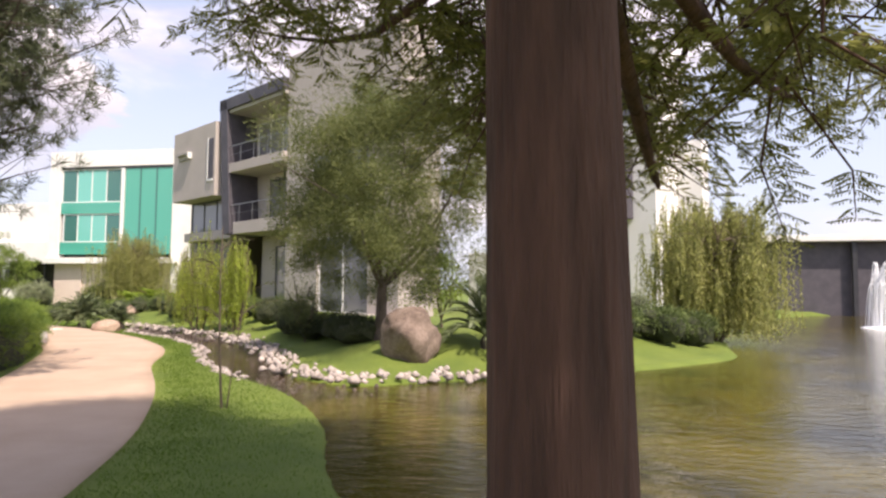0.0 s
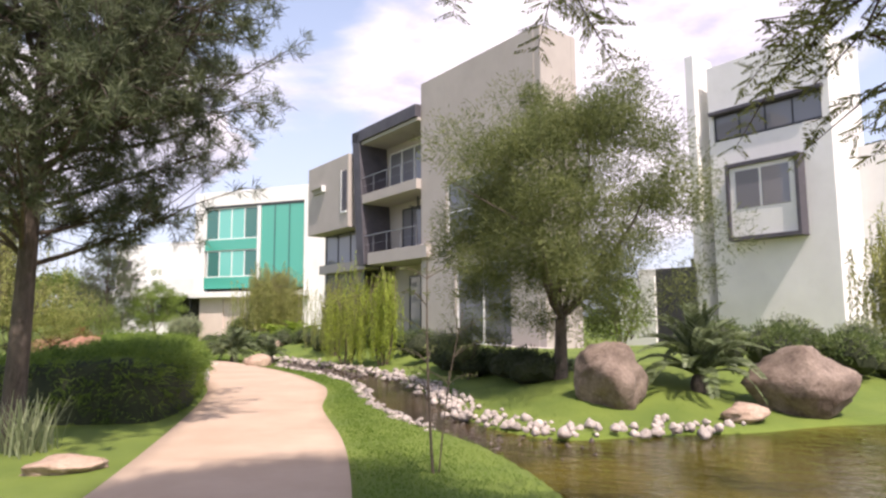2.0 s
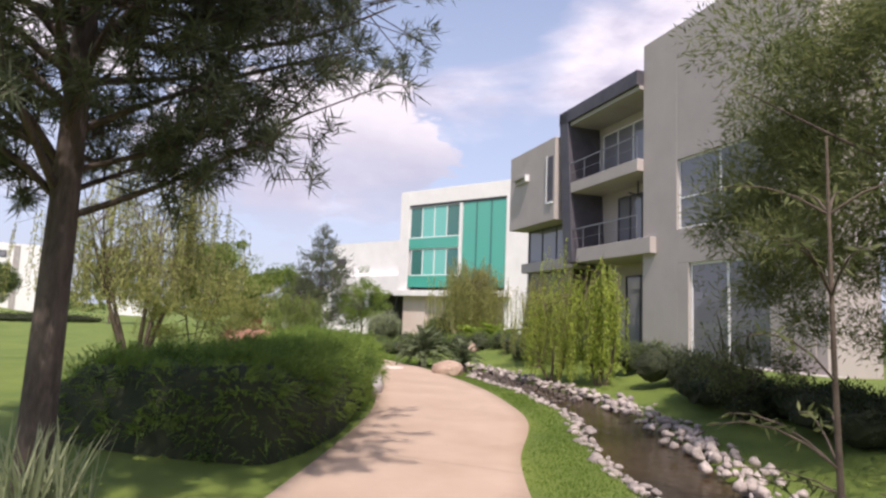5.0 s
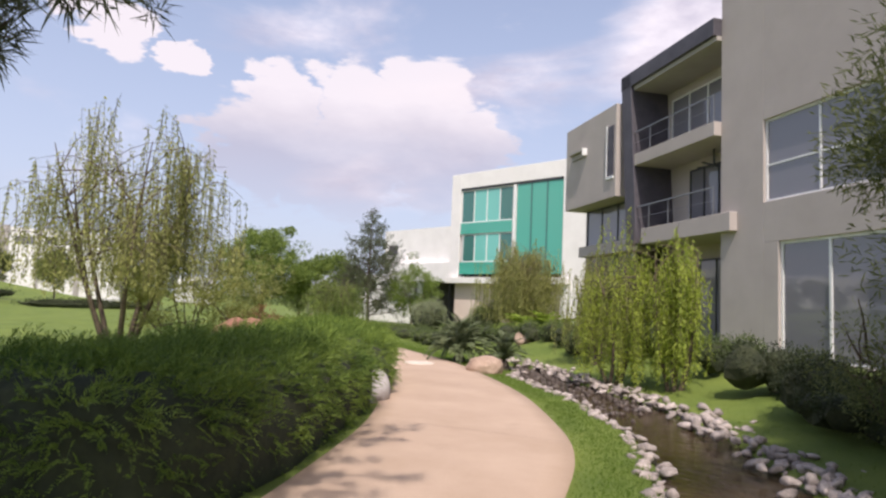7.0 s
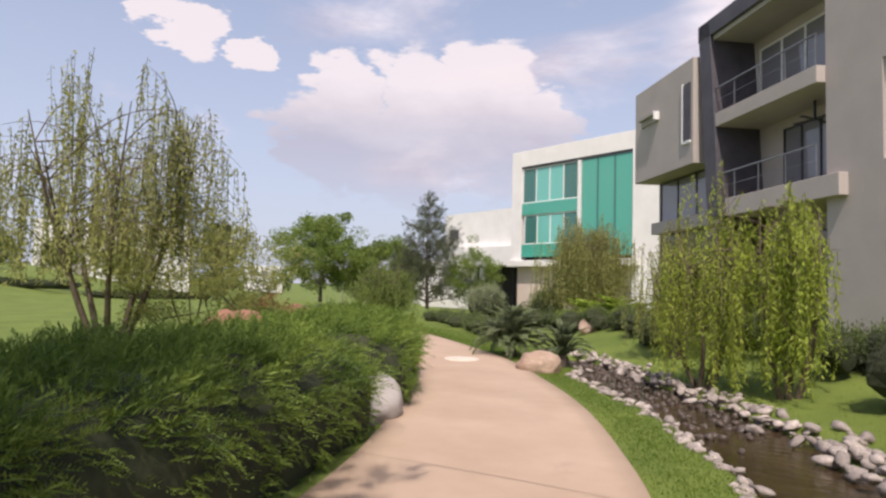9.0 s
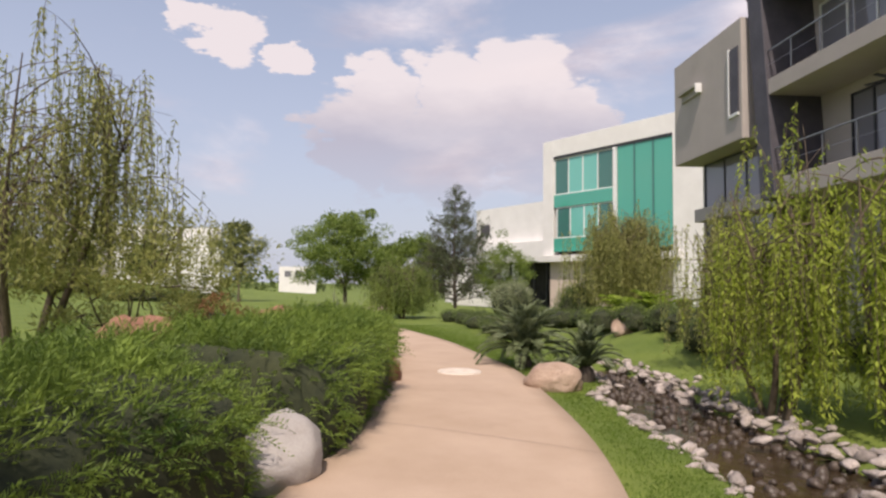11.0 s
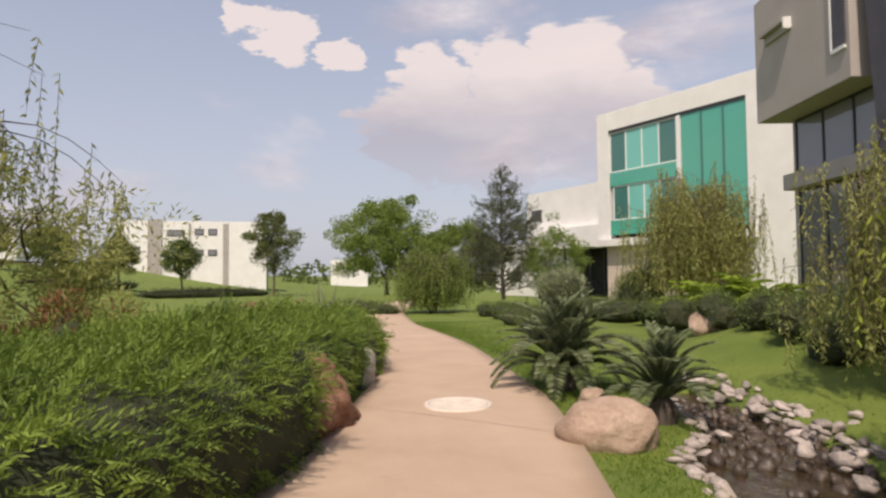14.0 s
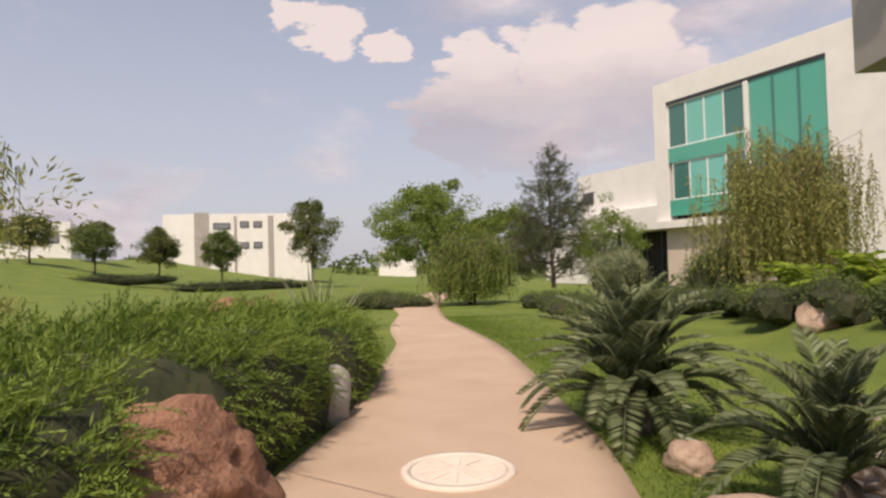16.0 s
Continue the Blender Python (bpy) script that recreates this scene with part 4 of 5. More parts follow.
def willow(at, height, spread, seed, label, strands=260, leaf_mat=M_WILLOW, size=0.085, low=0.35, stems=4, sparse=1.0, name="weeping_willow", dome=0.3):
    """A small weeping tree: arching stems with hanging strands of narrow leaves."""
    rng = np.random.default_rng(seed)
    wood, pts, ways = [], [], []
    for s in range(stems):
        w = 6.28 * s / stems + rng.normal() * 0.4
        tip = Vector((math.cos(w) * spread * 0.45, math.sin(w) * spread * 0.45, height * rng.uniform(0.62, 0.8)))
        wood.append(up_chain((0.1 * math.cos(w), 0.1 * math.sin(w), -0.1), tip, 0.040 + 0.005 * height, 0.008, rng, 0.18, 8))
    arcs = []
    for i in range(max(10, strands // 9)):
        w = rng.uniform(0, 6.28)
        r = spread * rng.uniform(0.25, 1.0)
        h = height * rng.uniform(0.5, 1.0) * (1 - dome * (r / spread) ** 2)
        stem = wood[int(rng.integers(0, stems))]
        a = Vector(stem[int(rng.integers(4, 8))][0])
        b = Vector((math.cos(w) * r, math.sin(w) * r, h))
        chain = []
        for j in range(7):
            t = j / 6
            p = a.lerp(b, t)
            p.z += 0.35 * math.sin(math.pi * t) * spread * 0.4
            chain.append((p, 0.012 * (1 - t) + 0.003))
        arcs.append(chain)
    for i in range(strands):
        chain = arcs[int(rng.integers(0, len(arcs)))]
        start = Vector(chain[int(rng.integers(2, 7))][0]) + Vector(rng.normal(size=3)) * 0.10
        end_z = max(low + abs(rng.normal()) * 0.40, start.z - rng.uniform(0.15, 1.0) * height * (1.0 - 0.6 * dome))
        swing = Vector((rng.normal() * 0.10, rng.normal() * 0.10, 0))
        n = max(4, int((start.z - end_z) / 0.055 * sparse))
        line = []
        for j in range(n):
            t = j / n
            p = Vector((start.x, start.y, start.z + (end_z - start.z) * t)) + swing * math.sin(1.6 * t)
            line.append(p)
            for side in range(2):
                pts.append(tuple(p + Vector(rng.normal(size=3)) * 0.012))
                ways.append((rng.normal() * 0.6, rng.normal() * 0.6, -0.8))
        wood.append([(line[0], 0.004), (line[n // 2], 0.003), (line[-1], 0.002)])
    wood += arcs
    leaf = leaves(np.array(pts), np.array(ways), size * rng.uniform(0.6, 1.3, len(pts)), size * 0.13, rng)
    return tree_thing(name, label, "tree", at, wood, M_TWIG, leaf, leaf_mat, sides=4)


def shrub(name, at, sx, sy, sz, seed, label, leaf_mat, count=2600, size=0.07, core=True, width=0.3, up=0.4, category="shrub", lumps=7, group=""):
    """A shrub of leaf sprays over lumpy mounds, dark within."""
    rng = np.random.default_rng(seed)
    t = thing(name, label, category, at, group)
    mounds = [(rng.uniform(-0.55, 0.55) * sx, rng.uniform(-0.55, 0.55) * sy, rng.uniform(0.35, 0.6) * sz, rng.uniform(0.4, 0.6)) for _ in range(lumps)]
    pick = rng.integers(0, lumps, count)
    c = np.array([(m[0], m[1], m[2]) for m in mounds])[pick]
    r = np.array([m[3] for m in mounds])[pick]
    v = ball_points(count, rng)
    v[:, 2] = np.abs(v[:, 2]) * 1.0 - 0.35 * (rng.uniform(size=count) < 0.35)
    rad = np.stack([r * sx, r * sy, r * sz * 1.05], 1)
    p = c + v * rad * rng.uniform(0.75, 1.05, (count, 1))
    p[:, 2] = np.maximum(p[:, 2], 0.03)
    d = v + rng.normal(size=v.shape) * 0.5
    d[:, 2] += up
    reps = 4
    pp = np.repeat(p, reps, 0) + rng.normal(size=(count * reps, 3)) * size * 0.6
    dd = np.repeat(d, reps, 0) + rng.normal(size=(count * reps, 3)) * 0.6
    part("foliage", arrays("foliage", *leaves(pp, dd, size * rng.uniform(0.7, 1.4, count * reps), size * width * 0.55, rng), leaf_mat), t)
    # solid mounds under the leaves, their inner shade painted as dark colour
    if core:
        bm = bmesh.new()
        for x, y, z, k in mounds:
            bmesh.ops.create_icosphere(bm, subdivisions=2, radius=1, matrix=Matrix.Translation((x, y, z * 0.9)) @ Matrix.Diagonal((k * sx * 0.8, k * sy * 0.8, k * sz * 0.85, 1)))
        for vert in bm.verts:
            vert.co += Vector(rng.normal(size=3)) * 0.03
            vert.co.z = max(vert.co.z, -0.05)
        part("inside", data_of("inside", bm, M_CORE_SHADE), t, "solid core, coloured dark for inner shade")
    return t


def juniper_hedge(front, back, height, seed, label, density=330, group="juniper hedge beside the path"):
    """A clipped-sided juniper hedge between two plan lines, its top a mass of feathery sprays."""
    rng = np.random.default_rng(seed)
    f, b = curve_points(front, 0.25), curve_points(back, 0.25)
    n = 40
    def even(line):
        d = np.r_[0, np.cumsum(np.hypot(*np.diff(line, axis=0).T))]
        s = np.linspace(0, d[-1], n)
        return np.stack([np.interp(s, d, line[:, 0]), np.interp(s, d, line[:, 1])], 1)
    f, b = even(f), even(b)
    origin = np.array([*f.mean(0), 0.0])
    t = thing("juniper_hedge", label, "hedge", pose(*origin), group)
    # cross-section as (share of width from front, height share)
    prof = [(0.02, -0.05), (0.0, 0.30), (0.0, 0.62), (0.05, 0.86), (0.18, 0.97), (0.5, 1.0), (0.82, 0.93), (0.97, 0.7), (1.0, 0.3), (0.98, -0.05)]
    grid = np.zeros((n, len(prof), 3))
    for i in range(n):
        endk = math.sqrt(max(0.0, 1 - max(0.0, (abs(i - (n - 1) / 2) / ((n - 1) / 2) - 0.90) / 0.10) ** 2.2)) * 0.94 + 0.06
        mid = (f[i] + b[i]) / 2
        for j, (s, z) in enumerate(prof):
            p = f[i] + (b[i] - f[i]) * s
            wob = noise.noise(Vector((p[0] * 1.1, p[1] * 1.1, z * 2.0 + seed)))
            q = mid + (p - mid) * (0.25 + 0.75 * endk) * (1 + 0.05 * wob)
            lump = noise.noise(Vector((p[0] * 2.3 + 7, p[1] * 2.3, seed)))
            grid[i, j] = (*q, max(-0.05, z * height * (0.2 + 0.8 * endk) * (1 + 0.15 * wob + 0.10 * lump)))
    grid[:, :, 2] += ground_height(grid[:, :, 0].ravel(), grid[:, :, 1].ravel()).reshape(grid.shape[:2])
    grid -= origin
    idx = np.arange(n * len(prof)).reshape(n, len(prof))
    quads = np.stack([idx[:-1, :-1], idx[1:, :-1], idx[1:, 1:], idx[:-1, 1:]], -1).reshape(-1, 4)
    v = grid.reshape(-1, 3)
    # closed hull behind the sprays, coloured dark in place of deep shade
    part("inside", arrays("inside", v, quads, M_CORE_SHADE), t, "solid core, coloured dark for inner shade")
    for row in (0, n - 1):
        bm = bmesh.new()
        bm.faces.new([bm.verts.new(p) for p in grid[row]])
        part("inside", data_of("inside_end", bm, M_CORE_SHADE), t)
    # sprays over the surface, by area
    a, bb, c, d = (v[quads[:, k]] for k in range(4))
    nrm = np.cross(c - a, d - bb)
    area = np.linalg.norm(nrm, axis=1) / 2
    nrm /= np.maximum(np.linalg.norm(nrm, axis=1, keepdims=True), 1e-9)
    outward = (((a + c) / 2 - (grid.mean(1) * 0.82 + grid.mean((0, 1)) * 0.18).repeat(len(prof) - 1, 0).reshape(n, -1, 3)[:-1].reshape(-1, 3)) * nrm).sum(1)
    nrm *= np.where(outward < 0, -1, 1)[:, None]
    total = int(area.sum() * density)
    pick = rng.choice(len(quads), total, p=area / area.sum())
    # the shaded flanks are thinner, so that the dark inside shows between the sprays
    low_side = (np.abs(nrm[pick][:, 2]) < 0.5) & ((a[pick][:, 2] + c[pick][:, 2]) / 2 < 0.55 * height) & (rng.uniform(size=total) < 0.1)
    pick = pick[~low_side]
    total = len(pick)
    u, w = rng.uniform(size=(total, 1)), rng.uniform(size=(total, 1))
    p = a[pick] * (1 - u) * (1 - w) + bb[pick] * u * (1 - w) + c[pick] * u * w + d[pick] * (1 - u) * w
    nn = nrm[pick]
    # sprays gather in lobes, with dark gaps between
    lobe = np.array([noise.noise(Vector((q + origin) * (3.2, 3.2, 4.5))) for q in p])
    keep = rng.uniform(size=total) < np.clip(0.85 + 1.4 * lobe, 0.3, 1)
    p, nn, lobe = p[keep], nn[keep], lobe[keep]
    total = len(p)
    p = p + nn * (0.16 * np.clip(lobe, -0.5, 0.5) - 0.02)[:, None]
    axis = nn * 0.8 + rng.normal(size=nn.shape) * 0.45
    axis[:, 2] += 0.25
    topness = np.clip(nn[:, 2:3] * 1.6, 0, 1)
    axis += np.array([0.5, 0.4, 0.0]) * topness
    axis /= np.linalg.norm(axis, axis=1, keepdims=True)
    ln = rng.uniform(0.18, 0.50, total) * (0.34 + 0.60 * np.clip(nn[:, 2] + 0.15, 0, 1))
    k = 20
    share = np.tile(np.linspace(0.1, 1.0, k), total)
    base = np.repeat(p - nn * 0.03, k, 0) + np.repeat(axis * ln[:, None], k, 0) * share[:, None]
    base[:, 2] -= np.repeat(ln, k) * 0.28 * share**2
    side = np.cross(axis, rng.normal(size=axis.shape))
    side /= np.linalg.norm(side, axis=1, keepdims=True)
    sgn = np.tile(np.where(np.arange(k) % 2, 1, -1), total)
    way = np.repeat(axis, k, 0) * 0.9 + np.repeat(side, k, 0) * sgn[:, None] * 0.75 + rng.normal(size=(total * k, 3)) * 0.1
    lf = leaves(base, way, np.repeat(ln, k) * 0.20 * (1.25 - 0.85 * share), 0.0055, rng)
    part("foliage", arrays("foliage", *lf, M_JUNIPER), t, "feathery green juniper sprays")
    return t


def sago_palm(at, fronds, length, seed, label, trunk=0.25, group=""):
    """A sago palm: a scaly stump and arching feather fronds, each a leaf of its own."""
    rng = np.random.default_rng(seed)
    t = thing("sago_palm", label, "palm", at, group)
    chain = [((0, 0, -0.1), 0.13), ((0, 0, trunk * 0.5), 0.16), ((0, 0, trunk), 0.12), ((0, 0, trunk + 0.08), 0.04)]
    part("trunk", arrays("trunk", *tubes([chain], 12), M_PINEBARK, True), t)
    shapes = []
    for k in range(5):
        droop = 0.14 + 0.13 * k
        n = 34
        spine, pts, ways, lens = [], [], [], []
        for i in range(n + 1):
            s = i / n
            spine.append(Vector((s * length * (1 - 0.12 * droop * s), 0, length * (0.35 * math.sin(1.9 * s) - droop * s * s * 0.7))))
        for i in range(2, n + 1):
            tang = (spine[i] - spine[i - 1]).normalized()
            for side in (-1, 1):
                for off in (0.0, 0.5):
                    p = spine[i - 1].lerp(spine[i], off)
                    pts.append(tuple(p))
                    ways.append(tuple(tang * 0.75 + Vector((0, side * 0.85, 0.28))))
                    lens.append(length * 0.21 * math.sin(min(1, 0.22 + i / n) * math.pi * 0.5) * (1.12 - 0.75 * (i / n) ** 2.2))
        v, f = tubes([[(p, 0.010 * (1.15 - i / n)) for i, p in enumerate(spine)]], 4)
        lv = leaves(np.array(pts), np.array(ways), np.array(lens), 0.0105 * length, rng, 0.05)
        shapes.append(arrays("frond", *merged([(v, f), lv]), M_SAGO))
    for i in range(fronds):
        level = i / fronds
        ang = i * 137.5 + rng.normal() * 8
        tilt = -58 + 62 * level + rng.normal() * 5
        part("frond", shapes[min(4, int(level * 5))], t, at=pose(0, 0, trunk) @ pose(0, 0, 0, 0, 0, ang) @ pose(0, 0, 0, 0, tilt, 0) @ Matrix.Scale(rng.uniform(0.85, 1.1), 4))
    return t


def blade_clump(name, at, blades, length, seed, label, material, width=0.02, spread=0.5, base=0.12, category="plant"):
    """Sword-shaped leaves from one crown, bent over at the tips."""
    rng = np.random.default_rng(seed)
    t = thing(name, label, category, at)
    shapes = []
    for k in range(7):
        lean, verts, n = 0.08 + 0.15 * k * spread, [], 6
        for j in range(n + 1):
            q = j / n
            p = Vector((length * (lean * q + 0.35 * lean * q * q), 0, length * (q - 0.45 * lean * q * q)))
            half = width * (1 - q) ** 0.6
            verts += [(p.x, -half, p.z), (p.x + 0.3 * half, 0, p.z), (p.x, half, p.z)]
        faces = [(3 * j + e, 3 * j + e + 1, 3 * j + e + 4, 3 * j + e + 3) for j in range(n) for e in range(2)]
        shapes.append(arrays("blade", verts, faces, material))
    for i in range(blades):
        w, o = rng.uniform(0, 360), rng.normal(size=2) * base * 0.6
        part("blade", shapes[int(rng.integers(0, 7))], t, at=pose(o[0], o[1], -0.02, 0, 0, w) @ Matrix.Scale(rng.uniform(0.6, 1.1), 4))
    return t


def rock_mesh(name, sx, sy, sz, seed, material, rough=0.28, sub=4, flatten=0.0):
    rng = random.Random(seed)
    off = Vector((rng.uniform(0, 99), rng.uniform(0, 99), rng.uniform(0, 99)))
    bm = bmesh.new()
    bmesh.ops.create_icosphere(bm, subdivisions=sub, radius=1)
    cuts = [(Vector((rng.uniform(-1, 1), rng.uniform(-1, 1), rng.uniform(-0.6, 1))).normalized(), rng.uniform(0.62, 0.9)) for _ in range(7)]
    for v in bm.verts:
        p = v.co.copy()
        for nrm, d in cuts:
            k = p.dot(nrm) - d
            if k > 0:
                p -= nrm * k * 0.85
        q = p * (1 + rough * noise.noise(p * 1.3 + off) + rough * 0.45 * noise.noise(p * 3.5 + off) + rough * 0.18 * noise.noise(p * 9 + off))
        v.co = Vector((q.x * sx, q.y * sy, q.z * sz))
        if flatten and v.co.z < -flatten * sz:
            v.co.z = -flatten * sz
    return data_of(name, bm, material, True)


def boulder(name, x, y, sx, sy, sz, seed, material, label, turn=0, lift=0.5, rough=0.28, tilt=0):
    return thing(name, label, "rock", pose(x, y, z_at(x, y) + sz * lift, 0, tilt, turn), data=rock_mesh(name, sx, sy, sz, seed, material, rough))


def on_ground(x, y, turn=0, dz=0.0):
    return pose(x, y, z_at(x, y) + dz, 0, 0, turn)


# the red-barked cypress that the walk starts beside
def cypress():
    rng = np.random.default_rng(5)
    wood = [[((0, 0, -0.1), 0.19), ((0, 0, 0.4), 0.145), ((0.0, 0.0, 1.2), 0.128), ((-0.02, 0.0, 2.2), 0.113), ((-0.03, 0.02, 3.6), 0.10), ((0, 0, 6), 0.08), ((0.1, 0, 11.9), 0.02)]]
    pts, ways, lens = [], [], []
    ends = []
    # low limbs that hang into view, then the higher crown
    for a, b in (((0, 0, 2.75), (-1.9, 2.2, 3.25)), ((0, 0, 2.6), (-2.3, 3.9, 3.7)), ((0, 0, 2.5), (0.9, 3.4, 2.95)), ((0, 0, 2.7), (1.9, 3.0, 3.0)), ((0, 0, 2.4), (1.4, 2.2, 2.5)),
                 ((0, 0, 2.5), (0.1, 4.1, 2.9)), ((0, 0, 2.9), (-1.2, 3.2, 3.6)), ((0, 0, 2.3), (2.4, 1.9, 2.6)), ((0, 0, 2.6), (2.9, 3.9, 3.1)), ((0, 0, 3.0), (-0.5, 2.6, 3.0)),
                 ((0, 0, 2.6), (-0.4, 3.9, 2.75)), ((0, 0, 2.4), (0.1, 4.0, 2.5)), ((0, 0, 2.9), (-0.6, 4.3, 3.2)), ((0, 0, 2.5), (0.6, 4.2, 2.65)), ((0, 0, 2.4), (1.2, 4.4, 2.55))):
        ends.append((Vector(a), Vector(b), 22, 0.5))
    # unseen upper crown, its height and spread set to shade the path
    z = 3.4
    while z < 11.4:
        for i in range(6):
            w = rng.uniform(0, 6.28)
            ln = (3.1 * (1 - (z - 3.4) / 9.5) + 0.4) * rng.uniform(0.7, 1.1)
            ends.append((Vector((0, 0, z)), Vector((math.cos(w) * ln, math.sin(w) * ln, z + 0.25 * ln)), 0, 0.45))
        z += 0.5
    for a, b, n, hang in ends:
        wood.append(up_chain(a, b, 0.035, 0.008, rng, 0.15, 6))
        for j in range(n):
            t = rng.uniform(0.35, 1.0)
            p = a.lerp(b, t) + Vector(rng.normal(size=3)) * 0.16
            d = Vector((rng.normal(), rng.normal(), -0.15)).normalized()
            ln = rng.uniform(0.25, 0.55)
            q = p + d * ln * 0.8 + Vector((0, 0, -ln * hang))
            wood.append([(a.lerp(b, max(0, t - 0.08)), 0.007), (p, 0.005), (q, 0.002)])
            # feathers along the twig
            for k in range(9):
                s = k / 8
                c = p.lerp(q, s) + Vector((0, 0, 0.06 * math.sin(3.1 * s)))
                for side in (-1, 1):
                    f = d.cross(Vector((0, 0, 1))) * side * 0.8 + d * 0.5 + Vector((0, 0, -0.25)) + Vector(rng.normal(size=3)) * 0.25
                    f.normalize()
                    m = 7
                    for e in range(m):
                        r = c + f * 0.14 * e / m
                        for s2 in (-1, 1):
                            pts.append(tuple(r))
                            ways.append(tuple(f * 0.7 + f.cross(Vector((0.2, 0.1, 1))) * s2 * 0.8 + Vector((0, 0, -0.2))))
                            lens.append(0.045 * (1.1 - 0.5 * e / m))
    low = leaves(np.array(pts), np.array(ways), np.array(lens), 0.0055, rng)
    # the crown above is built of looser sprays
    c = np.array([tuple(a.lerp(b, t)) for a, b, n, _ in ends if n == 0 for t in (0.3, 0.5, 0.7, 0.85, 1.0) for _ in range(230)])
    v = rng.normal(size=c.shape) * (0.28, 0.28, 0.2)
    high = leaves(c + v, v + (0, 0, -0.15), 0.19, 0.026, rng)
    leaf = merged([low, high])
    tree_thing("cypress_tree", "tall cypress with fibrous reddish brown bark beside the pond", "tree", on_ground(0.742, 1.732), wood, M_BARK, leaf, M_CYPRESS, sides=5)


cypress()
pine_tree(on_ground(-8.4, 8.3), 9.0, 2.45, 3.3, 11, "tall dark pine with bare lower trunk behind grassy clumps", 13, 42, 0.3, 0.19, (0.3, 0.62), 0.0065, 0.5)
blade_clump("iris_clump", on_ground(-7.95, 8.13), 90, 0.8, 21, "grey-green sword-leaved clump at the foot of a pine", M_AGAVE, 0.015, 0.36, 0.25)
blade_clump("iris_clump", on_ground(-8.30, 8.38), 45, 0.55, 22, "grey-green sword-leaved clump at the foot of a pine", M_AGAVE, 0.014, 0.5, 0.25)
boulder("rock", -6.75, 7.55, 0.45, 0.3, 0.12, 31, M_ROSE, "flat pinkish stone sunk in the lawn edge", 30, 0.3)

# hedges along the path
juniper_hedge([(-8.0, 10.2), (-8.25, 11.4), (-9.1, 12.85), (-10.1, 14.35), (-10.8, 15.35)], [(-11.0, 9.4), (-11.6, 11.0), (-12.3, 12.6), (-13.0, 13.8), (-13.6, 14.6)], 0.96, 41, "rounded feathery juniper hedge edging a concrete path")
juniper_hedge([(-11.2, 16.05), (-12.3, 17.2), (-13.2, 18.05), (-14.1, 18.9)], [(-13.9, 14.6), (-15.0, 15.7), (-15.9, 16.6), (-16.6, 17.5)], 0.95, 42, "dense feathery juniper hedge between two rocks")
juniper_hedge([(-14.9, 19.3), (-15.7, 20.0), (-16.4, 20.6)], [(-16.7, 17.3), (-17.4, 18.1), (-18.1, 18.9)], 0.92, 43, "dense juniper hedge beside a red rock")
juniper_hedge([(-16.8, 20.95), (-17.6, 21.5), (-18.4, 22.0)], [(-18.0, 18.9), (-18.8, 19.6), (-19.4, 20.3)], 0.8, 44, "end of a juniper hedge by the path bend")

boulder("cast_rock", -11.25, 15.65, 0.34, 0.42, 0.37, 51, M_GREYROCK, "smooth grey cast-stone garden speaker beside the hedge", 40, 0.55, 0.12)
boulder("red_rock", -14.7, 18.98, 0.46, 0.72, 0.41, 52, M_RED, "jagged red volcanic rock set in the hedge", 20, 0.62, 0.42)
boulder("cast_rock", -16.55, 20.65, 0.16, 0.22, 0.34, 53, M_GREYROCK, "small pointed grey stone beside the hedge", 40, 0.6, 0.15)
boulder("red_rock", -14.6, 15.4, 0.75, 0.5, 0.5, 54, M_RED, "reddish rock behind the juniper hedge", 10, 1.4, 0.3)
boulder("red_rock", -21.5, 21.0, 0.8, 0.6, 0.45, 55, M_RED, "reddish rock behind the juniper hedge", 60, 1.2, 0.3)

# left side behind the hedge
willow(on_ground(-18.2, 14.9), 6.2, 3.4, 61, "sparse weeping willow rising behind the hedge", 560, M_WILLOW_DULL, 0.12, 1.4, 6, 0.55, dome=0.55)
clump_tree("olive_bush", on_ground(-18.0, 16.4), 3.0, 0.2, 2.2, 64, "yellowish bush beneath the willow", M_WILLOW_DULL, limbs=7, clumps=75, per=190, size=0.10, clump=0.42, trunk=0.04, width=0.2)
shrub("rusty_shrub", on_ground(-16.5, 17.2), 0.8, 0.8, 1.25, 65, "rusty orange-leaved shrub behind the hedge", M_REDLEAF, 700, 0.07)
shrub("rusty_shrub", on_ground(-19.2, 20.4), 0.7, 0.7, 0.95, 66, "rusty orange-leaved shrub behind the hedge", M_REDLEAF, 600, 0.07)
blade_clump("flax_clump", on_ground(-20.5, 22.0), 60, 1.5, 67, "upright striped flax leaves at the path bend", M_AGAVE, 0.035, 0.6, 0.15)
shrub("low_hedge", on_ground(-30.5, 28.0, 32), 2.0, 0.8, 0.55, 68, "low clipped hedge at the far bend of the path", M_SHRUB, 1500, 0.07)

# willow bush and trees at the far end
willow(on_ground(-29.5, 31.0), 3.0, 1.75, 71, "rounded weeping bush beside the far path", 900, M_TREE, 0.13, 0.1, 5, 0.8)
pine_tree(on_ground(-46.6, 50.0), 10.7, 0.8, 3.9, 72, "young dark pine in front of a white house", 7, 13, 0.3, 0.26, (0.15, 0.5), 0.012)
clump_tree("broad_tree", on_ground(-42.9, 51.9), 6.2, 1.1, 2.7, 73, "small bright green tree beside the pine", M_TREE, limbs=6, clumps=80, per=130, size=0.18, clump=0.6)
clump_tree("broad_tree", on_ground(-55.5, 44.6), 8.3, 1.3, 5.2, 74, "rounded green garden tree beyond the path", M_TREE, limbs=9, clumps=190, per=170, size=0.25, clump=0.8, trunk=0.2)
